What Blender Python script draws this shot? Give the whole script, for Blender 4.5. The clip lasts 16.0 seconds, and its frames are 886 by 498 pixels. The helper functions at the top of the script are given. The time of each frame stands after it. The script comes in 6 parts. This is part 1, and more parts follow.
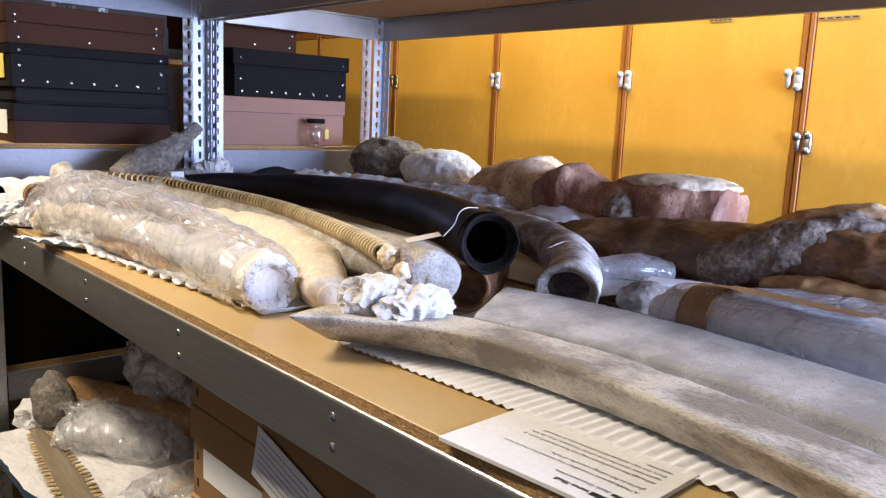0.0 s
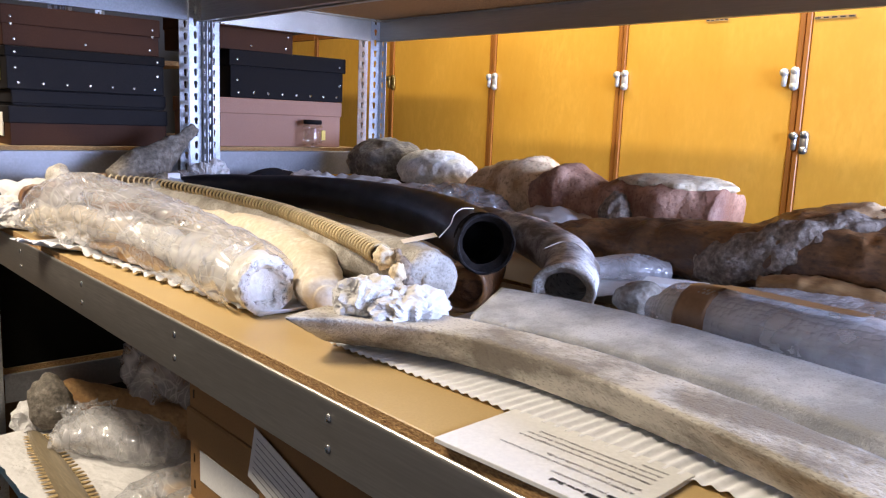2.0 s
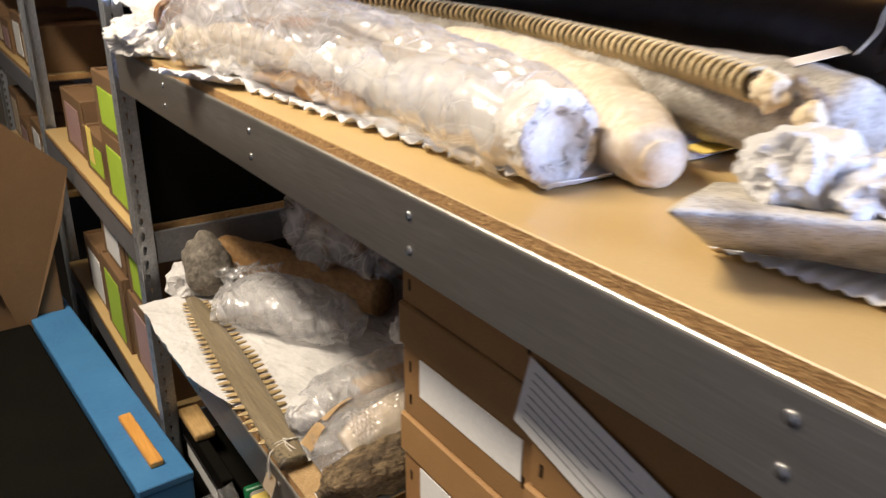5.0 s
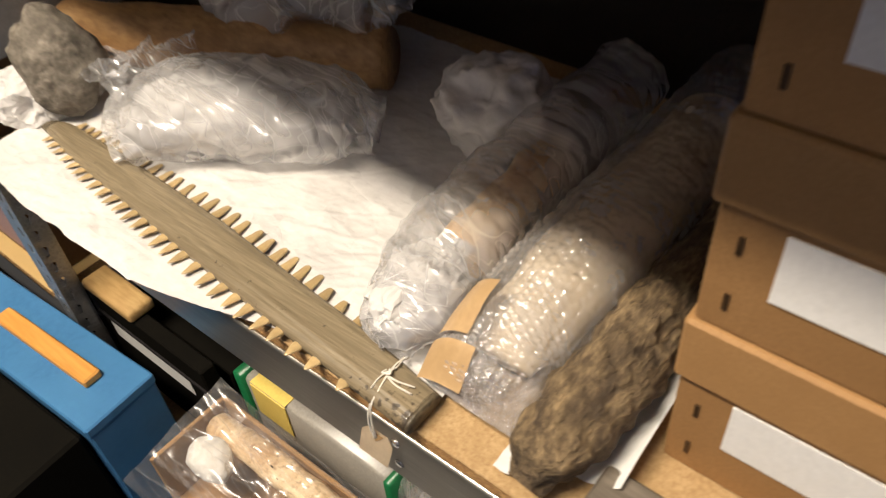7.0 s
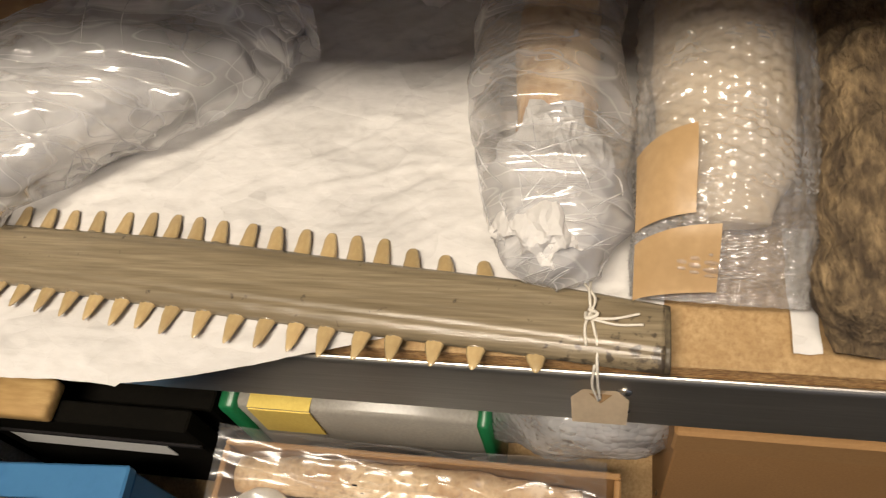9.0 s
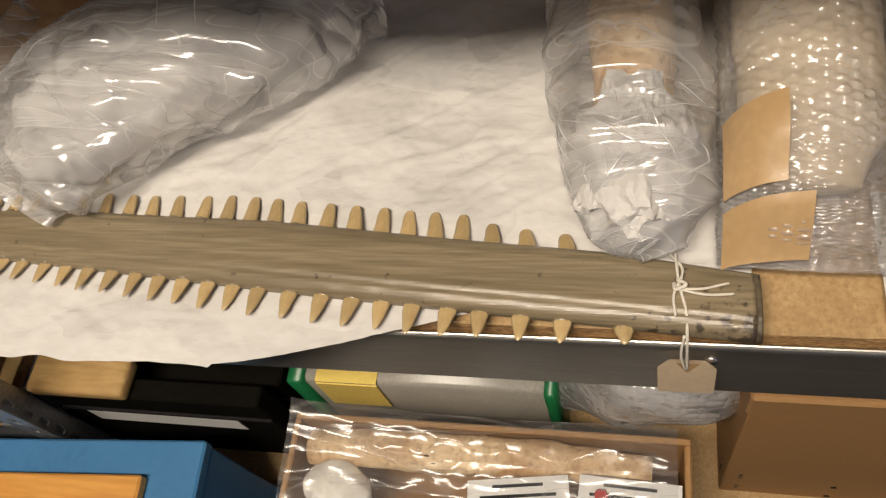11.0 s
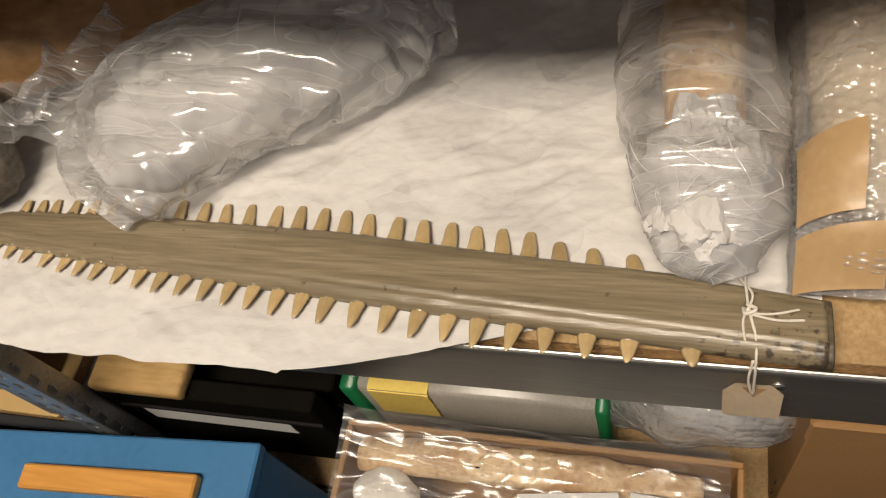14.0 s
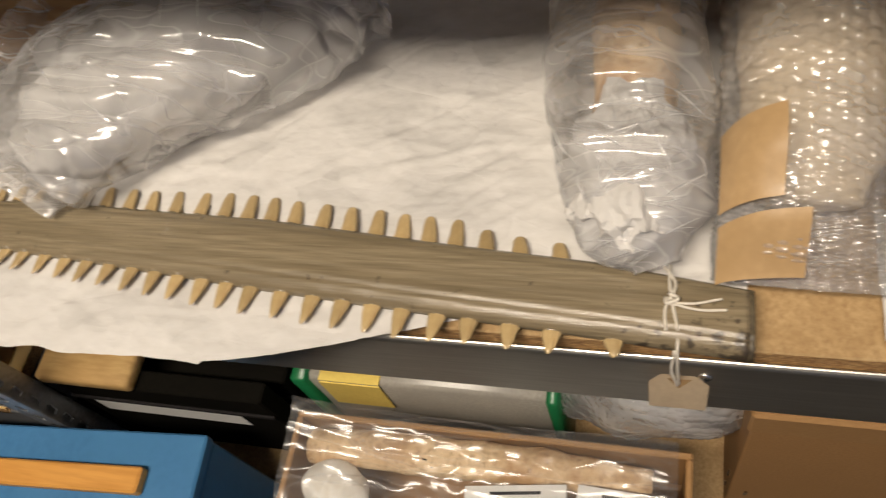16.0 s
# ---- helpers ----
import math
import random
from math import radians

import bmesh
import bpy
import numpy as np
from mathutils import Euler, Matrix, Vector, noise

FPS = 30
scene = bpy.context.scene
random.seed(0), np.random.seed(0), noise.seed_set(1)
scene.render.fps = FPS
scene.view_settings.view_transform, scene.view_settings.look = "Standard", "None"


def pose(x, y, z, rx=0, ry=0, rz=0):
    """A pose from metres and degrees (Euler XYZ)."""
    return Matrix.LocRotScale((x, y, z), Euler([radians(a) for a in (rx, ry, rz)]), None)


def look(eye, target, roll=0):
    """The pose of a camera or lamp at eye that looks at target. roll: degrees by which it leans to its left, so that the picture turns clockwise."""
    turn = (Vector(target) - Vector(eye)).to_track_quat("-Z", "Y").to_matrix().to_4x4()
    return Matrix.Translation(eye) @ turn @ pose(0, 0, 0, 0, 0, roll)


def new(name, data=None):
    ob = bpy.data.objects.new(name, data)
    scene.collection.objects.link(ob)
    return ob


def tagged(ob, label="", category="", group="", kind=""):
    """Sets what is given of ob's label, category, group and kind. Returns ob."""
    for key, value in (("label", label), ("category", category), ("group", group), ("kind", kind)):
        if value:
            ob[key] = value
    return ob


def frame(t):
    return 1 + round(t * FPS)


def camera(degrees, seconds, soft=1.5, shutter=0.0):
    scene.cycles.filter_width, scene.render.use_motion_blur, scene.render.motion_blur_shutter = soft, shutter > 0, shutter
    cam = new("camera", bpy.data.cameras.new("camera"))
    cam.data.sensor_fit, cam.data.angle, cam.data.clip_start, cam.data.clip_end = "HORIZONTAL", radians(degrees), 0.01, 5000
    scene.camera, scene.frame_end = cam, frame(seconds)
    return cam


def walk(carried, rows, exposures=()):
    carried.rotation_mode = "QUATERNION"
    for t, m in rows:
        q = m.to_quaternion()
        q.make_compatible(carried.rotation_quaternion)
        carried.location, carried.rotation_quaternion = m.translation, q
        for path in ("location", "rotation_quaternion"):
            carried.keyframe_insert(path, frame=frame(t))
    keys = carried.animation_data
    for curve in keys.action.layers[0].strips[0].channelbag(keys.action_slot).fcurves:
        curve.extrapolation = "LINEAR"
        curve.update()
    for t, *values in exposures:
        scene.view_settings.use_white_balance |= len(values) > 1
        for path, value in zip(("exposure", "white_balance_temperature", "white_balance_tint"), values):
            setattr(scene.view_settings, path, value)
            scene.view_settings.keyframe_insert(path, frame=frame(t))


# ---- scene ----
cam = camera(58.2, 16.0, soft=1.2, shutter=0.5)
PATH = [
    (0, (-0.51, 0.346, 1.391), (0.807, 1.815, 1.064), 2.5),
    (0.5, (-0.51, 0.344, 1.393), (0.808, 1.813, 1.069), 2.6),
    (1, (-0.508, 0.342, 1.393), (0.811, 1.81, 1.072), 2.5),
    (1.5, (-0.508, 0.343, 1.391), (0.813, 1.81, 1.068), 2.4),
    (2, (-0.506, 0.345, 1.391), (0.814, 1.811, 1.066), 2.3),
    (2.5, (-0.506, 0.348, 1.39), (0.81, 1.818, 1.062), 2.3),
    (3, (-0.496, 0.377, 1.382), (0.814, 1.846, 1.029), 2.2),
    (3.5, (-0.472, 0.448, 1.379), (0.82, 1.924, 0.988), 2.2),
    (4, (-0.458, 0.545, 1.36), (0.773, 2.069, 0.961), 1.8),
    (4.5, (-0.452, 0.676, 1.331), (0.666, 2.22, 0.724), 1.1),
    (5, (-0.4, 0.877, 1.303), (0.635, 2.422, 0.567), 0.3),
    (5.2, (-0.385, 0.96, 1.292), (0.624, 2.495, 0.501), 0.2),
    (7.3, (-0.265, 1.72, 1.065), (0.786, 2.596, -0.394), -6.3),
    (7.5, (-0.256, 1.771, 1.044), (0.818, 2.573, -0.44), -6.3),
    (8, (-0.23, 1.91, 0.996), (0.87, 2.428, -0.592), -6.7),
    (8.5, (-0.228, 1.976, 0.98), (0.824, 2.426, -0.66), -12.2),
    (9, (-0.226, 2.002, 0.972), (0.791, 2.403, -0.703), -16.2),
    (11.5, (-0.228, 2.043, 0.993), (0.695, 2.538, -0.711), -23.8),
    (12, (-0.235, 2.049, 1.003), (0.686, 2.569, -0.694), -24.6),
    (12.5, (-0.239, 2.05, 1.008), (0.684, 2.599, -0.679), -25.3),
    (13, (-0.237, 2.052, 1.005), (0.688, 2.614, -0.677), -25.1),
    (13.5, (-0.233, 2.055, 1.001), (0.701, 2.619, -0.674), -24.5),
    (14, (-0.231, 2.058, 1.001), (0.709, 2.628, -0.67), -24.4),
    (14.5, (-0.228, 2.062, 0.999), (0.705, 2.635, -0.674), -24.6),
    (15, (-0.229, 2.062, 0.996), (0.705, 2.642, -0.674), -24.9),
    (15.5, (-0.231, 2.057, 0.996), (0.697, 2.632, -0.68), -24.9),
    (16, (-0.217, 2.014, 0.976), (0.708, 2.558, -0.712), -23.7),
]
walk(cam, [(t, look(e, g, r)) for t, e, g, r in PATH], [(0, -0.42), (4.4, -0.38), (5.2, -0.18), (7.3, 0.08), (9.2, -0.40), (11.5, -0.58), (16.0, -0.59)])

# ---- light ----
world = bpy.data.worlds.new("world")
scene.world = world
world.use_nodes = True
sky = world.node_tree.nodes.new("ShaderNodeTexSky")
sky.sky_type, sky.sun_disc = 'NISHITA', False
sky.sun_elevation, sky.sun_rotation = radians(38), radians(160)
world.node_tree.links.new(sky.outputs[0], world.node_tree.nodes["Background"].inputs[0])
world.node_tree.nodes["Background"].inputs[1].default_value = 0.08


def area_lamp(name, eye, target, sx, sy, watts, color):
    data = bpy.data.lights.new(name, 'AREA')
    data.shape, data.size, data.size_y = 'RECTANGLE', sx, sy
    data.energy, data.color = watts, color
    ob = new(name, data)
    ob.matrix_world = look(eye, target)
    return ob


FLOOR, CEIL = -0.42, 3.20
area_lamp("aisle_light", (-1.05, 2.45, 3.08), (-1.05, 2.451, 0), 0.30, 1.5, 172, (1.0, 0.87, 0.71))
area_lamp("cabinet_aisle_light", (1.72, 2.1, 2.52), (1.72, 2.101, 0), 0.24, 2.4, 44, (1.0, 0.90, 0.74))
area_lamp("window_daylight", (1.45, -1.90, 1.62), (1.15, 0.6, 1.25), 1.7, 1.3, 680, (0.46, 0.58, 1.0))


# ---- materials ----
def facets(N, L, coords, scale, weight, before=None):
    """Height of creased film or paper: flat tilted cells that meet in straight folds."""
    vo = N.new("ShaderNodeTexVoronoi")
    vo.inputs["Scale"].default_value = scale
    L.new(coords, vo.inputs["Vector"])
    tilt, away, dot = (N.new("ShaderNodeVectorMath") for _ in range(3))
    tilt.operation, away.operation, dot.operation = 'SUBTRACT', 'SUBTRACT', 'DOT_PRODUCT'
    tilt.inputs[1].default_value = (0.5, 0.5, 0.5)
    L.new(vo.outputs["Color"], tilt.inputs[0])
    L.new(coords, away.inputs[0])
    L.new(vo.outputs["Position"], away.inputs[1])
    L.new(tilt.outputs[0], dot.inputs[0])
    L.new(away.outputs[0], dot.inputs[1])
    mu = N.new("ShaderNodeMath")
    mu.operation = 'MULTIPLY_ADD'
    L.new(dot.outputs["Value"], mu.inputs[0])
    mu.inputs[1].default_value, mu.inputs[2].default_value = weight, 0.0
    if before:
        L.new(before, mu.inputs[2])
    return mu.outputs[0]


def warped(N, L, coords, scale, amount):
    no = N.new("ShaderNodeTexNoise")
    no.inputs["Scale"].default_value = scale
    L.new(coords, no.inputs["Vector"])
    ad = N.new("ShaderNodeVectorMath")
    ad.operation = 'MULTIPLY_ADD'
    L.new(no.outputs["Color"], ad.inputs[0])
    ad.inputs[1].default_value = (amount, amount, amount)
    L.new(coords, ad.inputs[2])
    return ad.outputs[0]


def mat(name, c1, c2=None, rough=0.6, metal=0.0, scale=20.0, fine=200.0, bump=0.2, dist=0.002, c3=None, stretch=(1, 1, 1), spec=0.5, coat=0.0, island=False, lo=0.35, hi=0.65, rvar=0.1, kind='NOISE', crumple=0.0, grain=(0.28, 0.66)):
    m = bpy.data.materials.new(name)
    m.use_nodes = True
    nt = m.node_tree
    N, L = nt.nodes, nt.links
    b = N["Principled BSDF"]
    b.inputs["Roughness"].default_value = rough
    b.inputs["Metallic"].default_value = metal
    b.inputs["Specular IOR Level"].default_value = spec
    b.inputs["Coat Weight"].default_value = coat
    b.inputs["Coat Roughness"].default_value = 0.15
    tc = N.new("ShaderNodeTexCoord")
    mp = N.new("ShaderNodeMapping")
    mp.inputs["Scale"].default_value = stretch
    L.new(tc.outputs["Object"], mp.inputs[0])
    big = N.new("ShaderNodeTexNoise")
    big.inputs["Scale"].default_value, big.inputs["Detail"].default_value = scale, 9
    big.inputs["Roughness"].default_value = 0.68
    L.new(mp.outputs[0], big.inputs["Vector"])
    if kind == 'VORONOI':
        small = N.new("ShaderNodeTexVoronoi")
        small.inputs["Scale"].default_value = fine
        small_out = small.outputs["Distance"]
    else:
        small = N.new("ShaderNodeTexNoise")
        small.inputs["Scale"].default_value, small.inputs["Detail"].default_value = fine, 4
        small_out = small.outputs[0]
    L.new(mp.outputs[0], small.inputs["Vector"])
    ramp = N.new("ShaderNodeValToRGB")
    c2 = c2 or tuple(v * 0.75 for v in c1)
    ramp.color_ramp.elements[0].color, ramp.color_ramp.elements[1].color = (*c2, 1), (*c1, 1)
    ramp.color_ramp.elements[0].position, ramp.color_ramp.elements[1].position = lo, hi
    L.new(big.outputs[0], ramp.inputs[0])
    col = ramp.outputs[0]
    r2 = N.new("ShaderNodeValToRGB")
    r2.color_ramp.elements[0].position, r2.color_ramp.elements[1].position = grain
    L.new(small_out, r2.inputs[0])
    mx = N.new("ShaderNodeMix")
    mx.data_type = 'RGBA'
    c3 = c3 or tuple(v * 0.96 for v in c2)
    L.new(r2.outputs[0], mx.inputs[0])
    mx.inputs[6].default_value = (*c3, 1)
    L.new(col, mx.inputs[7])
    col = mx.outputs[2]
    if island:
        oi = N.new("ShaderNodeObjectInfo")
        hs = N.new("ShaderNodeHueSaturation")
        mr = N.new("ShaderNodeMapRange")
        mr.inputs[3].default_value, mr.inputs[4].default_value = 0.82, 1.15
        L.new(oi.outputs["Random"], mr.inputs[0])
        L.new(mr.outputs[0], hs.inputs["Value"])
        L.new(col, hs.inputs["Color"])
        col = hs.outputs[0]
    L.new(col, b.inputs["Base Color"])
    rr = N.new("ShaderNodeMapRange")
    rr.inputs[3].default_value, rr.inputs[4].default_value = max(0.03, rough - rvar), min(1, rough + rvar)
    L.new(big.outputs[0], rr.inputs[0])
    L.new(rr.outputs[0], b.inputs["Roughness"])
    if bump:
        ad = N.new("ShaderNodeMath")
        ad.operation = 'MULTIPLY_ADD'
        L.new(small_out, ad.inputs[0])
        ad.inputs[1].default_value = 0.5
        L.new(big.outputs[0], ad.inputs[2])
        bp = N.new("ShaderNodeBump")
        bp.inputs["Strength"].default_value, bp.inputs["Distance"].default_value = bump, dist
        L.new(ad.outputs[0], bp.inputs["Height"])
        if crumple:
            co = warped(N, L, mp.outputs[0], 14, 0.02)
            hf = facets(N, L, co, crumple * 2.6, 0.5, facets(N, L, co, crumple, 0.8))
            b2 = N.new("ShaderNodeBump")
            b2.inputs["Strength"].default_value, b2.inputs["Distance"].default_value = 0.38, 1.0
            L.new(hf, b2.inputs["Height"])
            L.new(b2.outputs[0], bp.inputs["Normal"])
        L.new(bp.outputs[0], b.inputs["Normal"])
        L.new(bp.outputs[0], b.inputs["Coat Normal"])
    return m


def film_mat(name, milky=0.14, tint=(0.985, 0.987, 0.99), crease=17.0, bump=1.0, gloss=0.12, gain=2.8, white=0.2, cap=0.4, cells=0.0):
    """Clear polythene: mostly see-through, with sharp shine on its long folds; cells: bubbles to the metre."""
    m = bpy.data.materials.new(name)
    m.use_nodes = True
    nt = m.node_tree
    N, L = nt.nodes, nt.links
    for n in list(N):
        N.remove(n)

    def maths(op, a, b, c=None, clamp=False):
        k = N.new("ShaderNodeMath")
        k.operation, k.use_clamp = op, clamp
        for i, v in enumerate((a, b, c)):
            if v is None:
                continue
            if isinstance(v, (int, float)):
                k.inputs[i].default_value = v
            else:
                L.new(v, k.inputs[i])
        return k.outputs[0]

    out = N.new("ShaderNodeOutputMaterial")
    tr, gl, df, trl = (N.new("ShaderNodeBsdf" + k) for k in ("Transparent", "Glossy", "Diffuse", "Translucent"))
    tr.inputs[0].default_value = (*tint, 1)
    gl.inputs[0].default_value = (1, 1, 1, 1)
    gl.inputs["Roughness"].default_value = gloss
    df.inputs[0].default_value = trl.inputs[0].default_value = (0.90, 0.895, 0.90, 1)
    tc = N.new("ShaderNodeTexCoord")
    co = warped(N, L, tc.outputs["Object"], 6, 0.018)
    height, line = None, None
    for turn, wide, deep in (((0.3, 0.2, 0.6), 1.0, 1.0), ((0.9, 0.4, -0.7), 0.9, 0.9), ((0.2, 0.8, 1.9), 1.7, 0.5), ((0.5, 1.3, 0.2), 2.9, 0.3), ((1.1, 0.1, 1.2), 3.6, 0.22)):
        mp, no = N.new("ShaderNodeMapping"), N.new("ShaderNodeTexNoise")
        mp.inputs["Rotation"].default_value = turn
        mp.inputs["Scale"].default_value = (1.0, 0.09, 0.6)
        L.new(co, mp.inputs[0])
        no.inputs["Scale"].default_value, no.inputs["Detail"].default_value = crease * wide, 0.0
        L.new(mp.outputs[0], no.inputs["Vector"])
        fold = maths('ABSOLUTE', maths('SUBTRACT', no.outputs[0], 0.5), 0)
        height = maths('MULTIPLY_ADD', fold, 0.055 * bump * deep * 17.0 / crease, height if height is not None else 0.0)
        line = fold if line is None else maths('MINIMUM', line, fold)
    if cells:
        vo = N.new("ShaderNodeTexVoronoi")
        vo.inputs["Scale"].default_value, vo.inputs["Randomness"].default_value = cells, 0.55
        L.new(tc.outputs["Object"], vo.inputs["Vector"])
        dome = maths('SUBTRACT', 0.5, maths('MULTIPLY', vo.outputs["Distance"], vo.outputs["Distance"]))
        height = maths('MULTIPLY_ADD', dome, 0.36 / cells, height)
    bp = N.new("ShaderNodeBump")
    bp.inputs["Strength"].default_value, bp.inputs["Distance"].default_value = 0.9, 1.0
    L.new(height, bp.inputs["Height"])
    for k in (gl, df):
        L.new(bp.outputs[0], k.inputs["Normal"])
    cloud = N.new("ShaderNodeTexNoise")
    cloud.inputs["Scale"].default_value = crease * 0.6
    L.new(co, cloud.inputs["Vector"])
    mk, ln = N.new("ShaderNodeMapRange"), N.new("ShaderNodeMapRange")
    mk.inputs[1].default_value, mk.inputs[2].default_value = 0.3, 0.7
    mk.inputs[3].default_value, mk.inputs[4].default_value = milky * 0.5, milky * 1.6
    L.new(cloud.outputs[0], mk.inputs[0])
    ln.inputs[1].default_value, ln.inputs[2].default_value = 0.0, 0.012
    ln.inputs[3].default_value, ln.inputs[4].default_value = white, 0.0
    L.new(line, ln.inputs[0])
    fr = N.new("ShaderNodeFresnel")
    fr.inputs["IOR"].default_value = 1.45
    L.new(bp.outputs[0], fr.inputs["Normal"])
    half, m1, m2 = (N.new("ShaderNodeMixShader") for _ in range(3))
    half.inputs[0].default_value = 0.5
    L.new(df.outputs[0], half.inputs[1])
    L.new(trl.outputs[0], half.inputs[2])
    L.new(maths('ADD', mk.outputs[0], ln.outputs[0], None, True), m1.inputs[0])
    L.new(tr.outputs[0], m1.inputs[1])
    L.new(half.outputs[0], m1.inputs[2])
    L.new(maths('MINIMUM', maths('MULTIPLY', fr.outputs[0], gain), cap), m2.inputs[0])
    L.new(m1.outputs[0], m2.inputs[1])
    L.new(gl.outputs[0], m2.inputs[2])
    L.new(m2.outputs[0], out.inputs[0])
    return m


M_FLOOR = mat("dark_lino", (0.014, 0.012, 0.010), (0.009, 0.008, 0.007), 0.7, scale=6, spec=0.15)
M_WALL = mat("dim_store_wall", (0.13, 0.115, 0.095), (0.10, 0.088, 0.072), 0.8, scale=3)
M_WESTWALL = mat("pale_store_wall", (0.11, 0.10, 0.085), (0.09, 0.08, 0.068), 0.8, scale=3)
M_CEIL = mat("ceiling_paint", (0.22, 0.21, 0.19), (0.19, 0.18, 0.16), 0.85, scale=3)
M_STEEL = mat("galvanised_beam", (0.62, 0.59, 0.53), (0.42, 0.40, 0.355), 0.38, 0.95, scale=9, fine=300, bump=0.03, dist=0.001, stretch=(1, 0.05, 1), rvar=0.09, c3=(0.46, 0.435, 0.385))
M_POST = mat("galvanised_post", (0.50, 0.52, 0.55), (0.38, 0.40, 0.43), 0.42, 0.75, scale=30, fine=160, bump=0.06, kind='VORONOI')
M_RIVET = mat("zinc_rivet", (0.75, 0.75, 0.74), (0.6, 0.6, 0.6), 0.25, 0.95, scale=60, bump=0.05)
M_HOLE = mat("rivet_hole", (0.02, 0.02, 0.02), (0.012, 0.012, 0.012), 0.7, scale=60, bump=0)
M_BOARD = mat("hardboard_top", (0.56, 0.395, 0.175), (0.49, 0.335, 0.14), 0.40, scale=7, fine=320, bump=0.05, c3=(0.51, 0.35, 0.15))
M_CHIP = mat("chipboard_edge", (0.66, 0.42, 0.17), (0.40, 0.21, 0.075), 0.85, scale=130, fine=330, bump=1.0, dist=0.004, c3=(0.24, 0.115, 0.04), stretch=(1, 0.6, 1.6))
M_CHIPLOW = mat("chipboard_top", (0.47, 0.32, 0.155), (0.39, 0.25, 0.11), 0.7, scale=60, fine=260, bump=0.3, c3=(0.31, 0.19, 0.08))
M_YELLOW = mat("varnished_ply", (0.85, 0.46, 0.065), (0.72, 0.35, 0.038), 0.36, scale=5, fine=60, bump=0.05, c3=(0.75, 0.38, 0.045), stretch=(1, 1, 0.45), coat=0.2)
M_STILE = mat("varnished_stile", (0.50, 0.19, 0.028), (0.34, 0.115, 0.016), 0.4, scale=7, fine=120, bump=0.1, stretch=(1, 1, 0.08))
M_LATCH = mat("worn_white_latch", (0.80, 0.78, 0.73), (0.62, 0.58, 0.50), 0.35, 0.35, scale=90, bump=0.1)
M_BRASS = mat("dull_brass", (0.55, 0.40, 0.14), (0.35, 0.24, 0.07), 0.35, 0.9, scale=90, bump=0.1)
M_BOXBLACK = mat("black_card", (0.013, 0.011, 0.011), (0.009, 0.008, 0.008), 0.75, scale=8, fine=220, bump=0.1, spec=0.12)
M_BOXGREY = mat("charcoal_card", (0.020, 0.018, 0.019), (0.015, 0.0135, 0.014), 0.75, scale=8, fine=220, bump=0.1, spec=0.12)
M_BOXBROWN = mat("red_brown_card", (0.062, 0.027, 0.015), (0.050, 0.021, 0.012), 0.75, scale=8, fine=240, bump=0.1, spec=0.15)
M_BOXPINK = mat("pinkish_brown_card", (0.36, 0.19, 0.125), (0.31, 0.16, 0.105), 0.7, scale=8, fine=240, bump=0.1)
M_KRAFT = mat("kraft_card", (0.36, 0.195, 0.072), (0.30, 0.158, 0.056), 0.7, scale=9, fine=300, bump=0.12, island=True)
M_KRAFTLID = mat("kraft_card_lid", (0.40, 0.225, 0.086), (0.34, 0.185, 0.068), 0.7, scale=9, fine=300, bump=0.12, island=True)
M_PAPER = mat("white_paper", (0.82, 0.81, 0.78), (0.76, 0.75, 0.72), 0.75, scale=12, bump=0.05)
M_TISSUE = mat("tissue_paper", (0.66, 0.64, 0.615), (0.59, 0.57, 0.545), 0.8, scale=24, fine=120, bump=0.5, dist=0.002, c3=(0.57, 0.55, 0.525), stretch=(1, 0.45, 1), crumple=32.0)
M_INK = mat("black_ink", (0.02, 0.02, 0.022), (0.015, 0.015, 0.017), 0.7, scale=40, bump=0)
M_GREYINK = mat("grey_ink", (0.28, 0.27, 0.27), (0.22, 0.21, 0.21), 0.7, scale=40, bump=0)
M_FOAM = mat("foam_ripple", (0.84, 0.84, 0.85), (0.78, 0.78, 0.79), 0.8, scale=18, fine=120, bump=0.2)
M_RIB = mat("grey_fossil_bone", (0.55, 0.505, 0.425), (0.23, 0.20, 0.16), 0.75, scale=8, fine=300, bump=1.1, dist=0.004, c3=(0.17, 0.145, 0.115), lo=0.43, hi=0.55, stretch=(1, 0.6, 1), grain=(0.22, 0.46))
M_SLAB = mat("pale_grey_bone", (0.47, 0.468, 0.46), (0.29, 0.29, 0.285), 0.75, scale=9, fine=320, bump=0.9, dist=0.004, c3=(0.25, 0.24, 0.23), lo=0.42, hi=0.58, grain=(0.22, 0.46))
M_TUSK = mat("black_tusk", (0.008, 0.0075, 0.010), (0.0045, 0.004, 0.006), 0.42, scale=14, fine=70, bump=0.25, c3=(0.014, 0.013, 0.015), stretch=(1, 0.3, 1), spec=0.22)
M_TUSKRIM = mat("tusk_rim", (0.026, 0.020, 0.017), (0.008, 0.007, 0.007), 0.9, scale=60, bump=0.8, spec=0.05)
M_HORN = mat("grey_horn", (0.64, 0.62, 0.58), (0.17, 0.145, 0.125), 0.5, scale=11, fine=120, bump=0.8, dist=0.004, c3=(0.12, 0.10, 0.085), lo=0.44, hi=0.56, stretch=(1, 0.6, 1), grain=(0.22, 0.46))
M_HORNRIM = mat("horn_rim", (0.60, 0.56, 0.50), (0.22, 0.18, 0.14), 0.6, scale=45, bump=0.6, lo=0.4, hi=0.58)
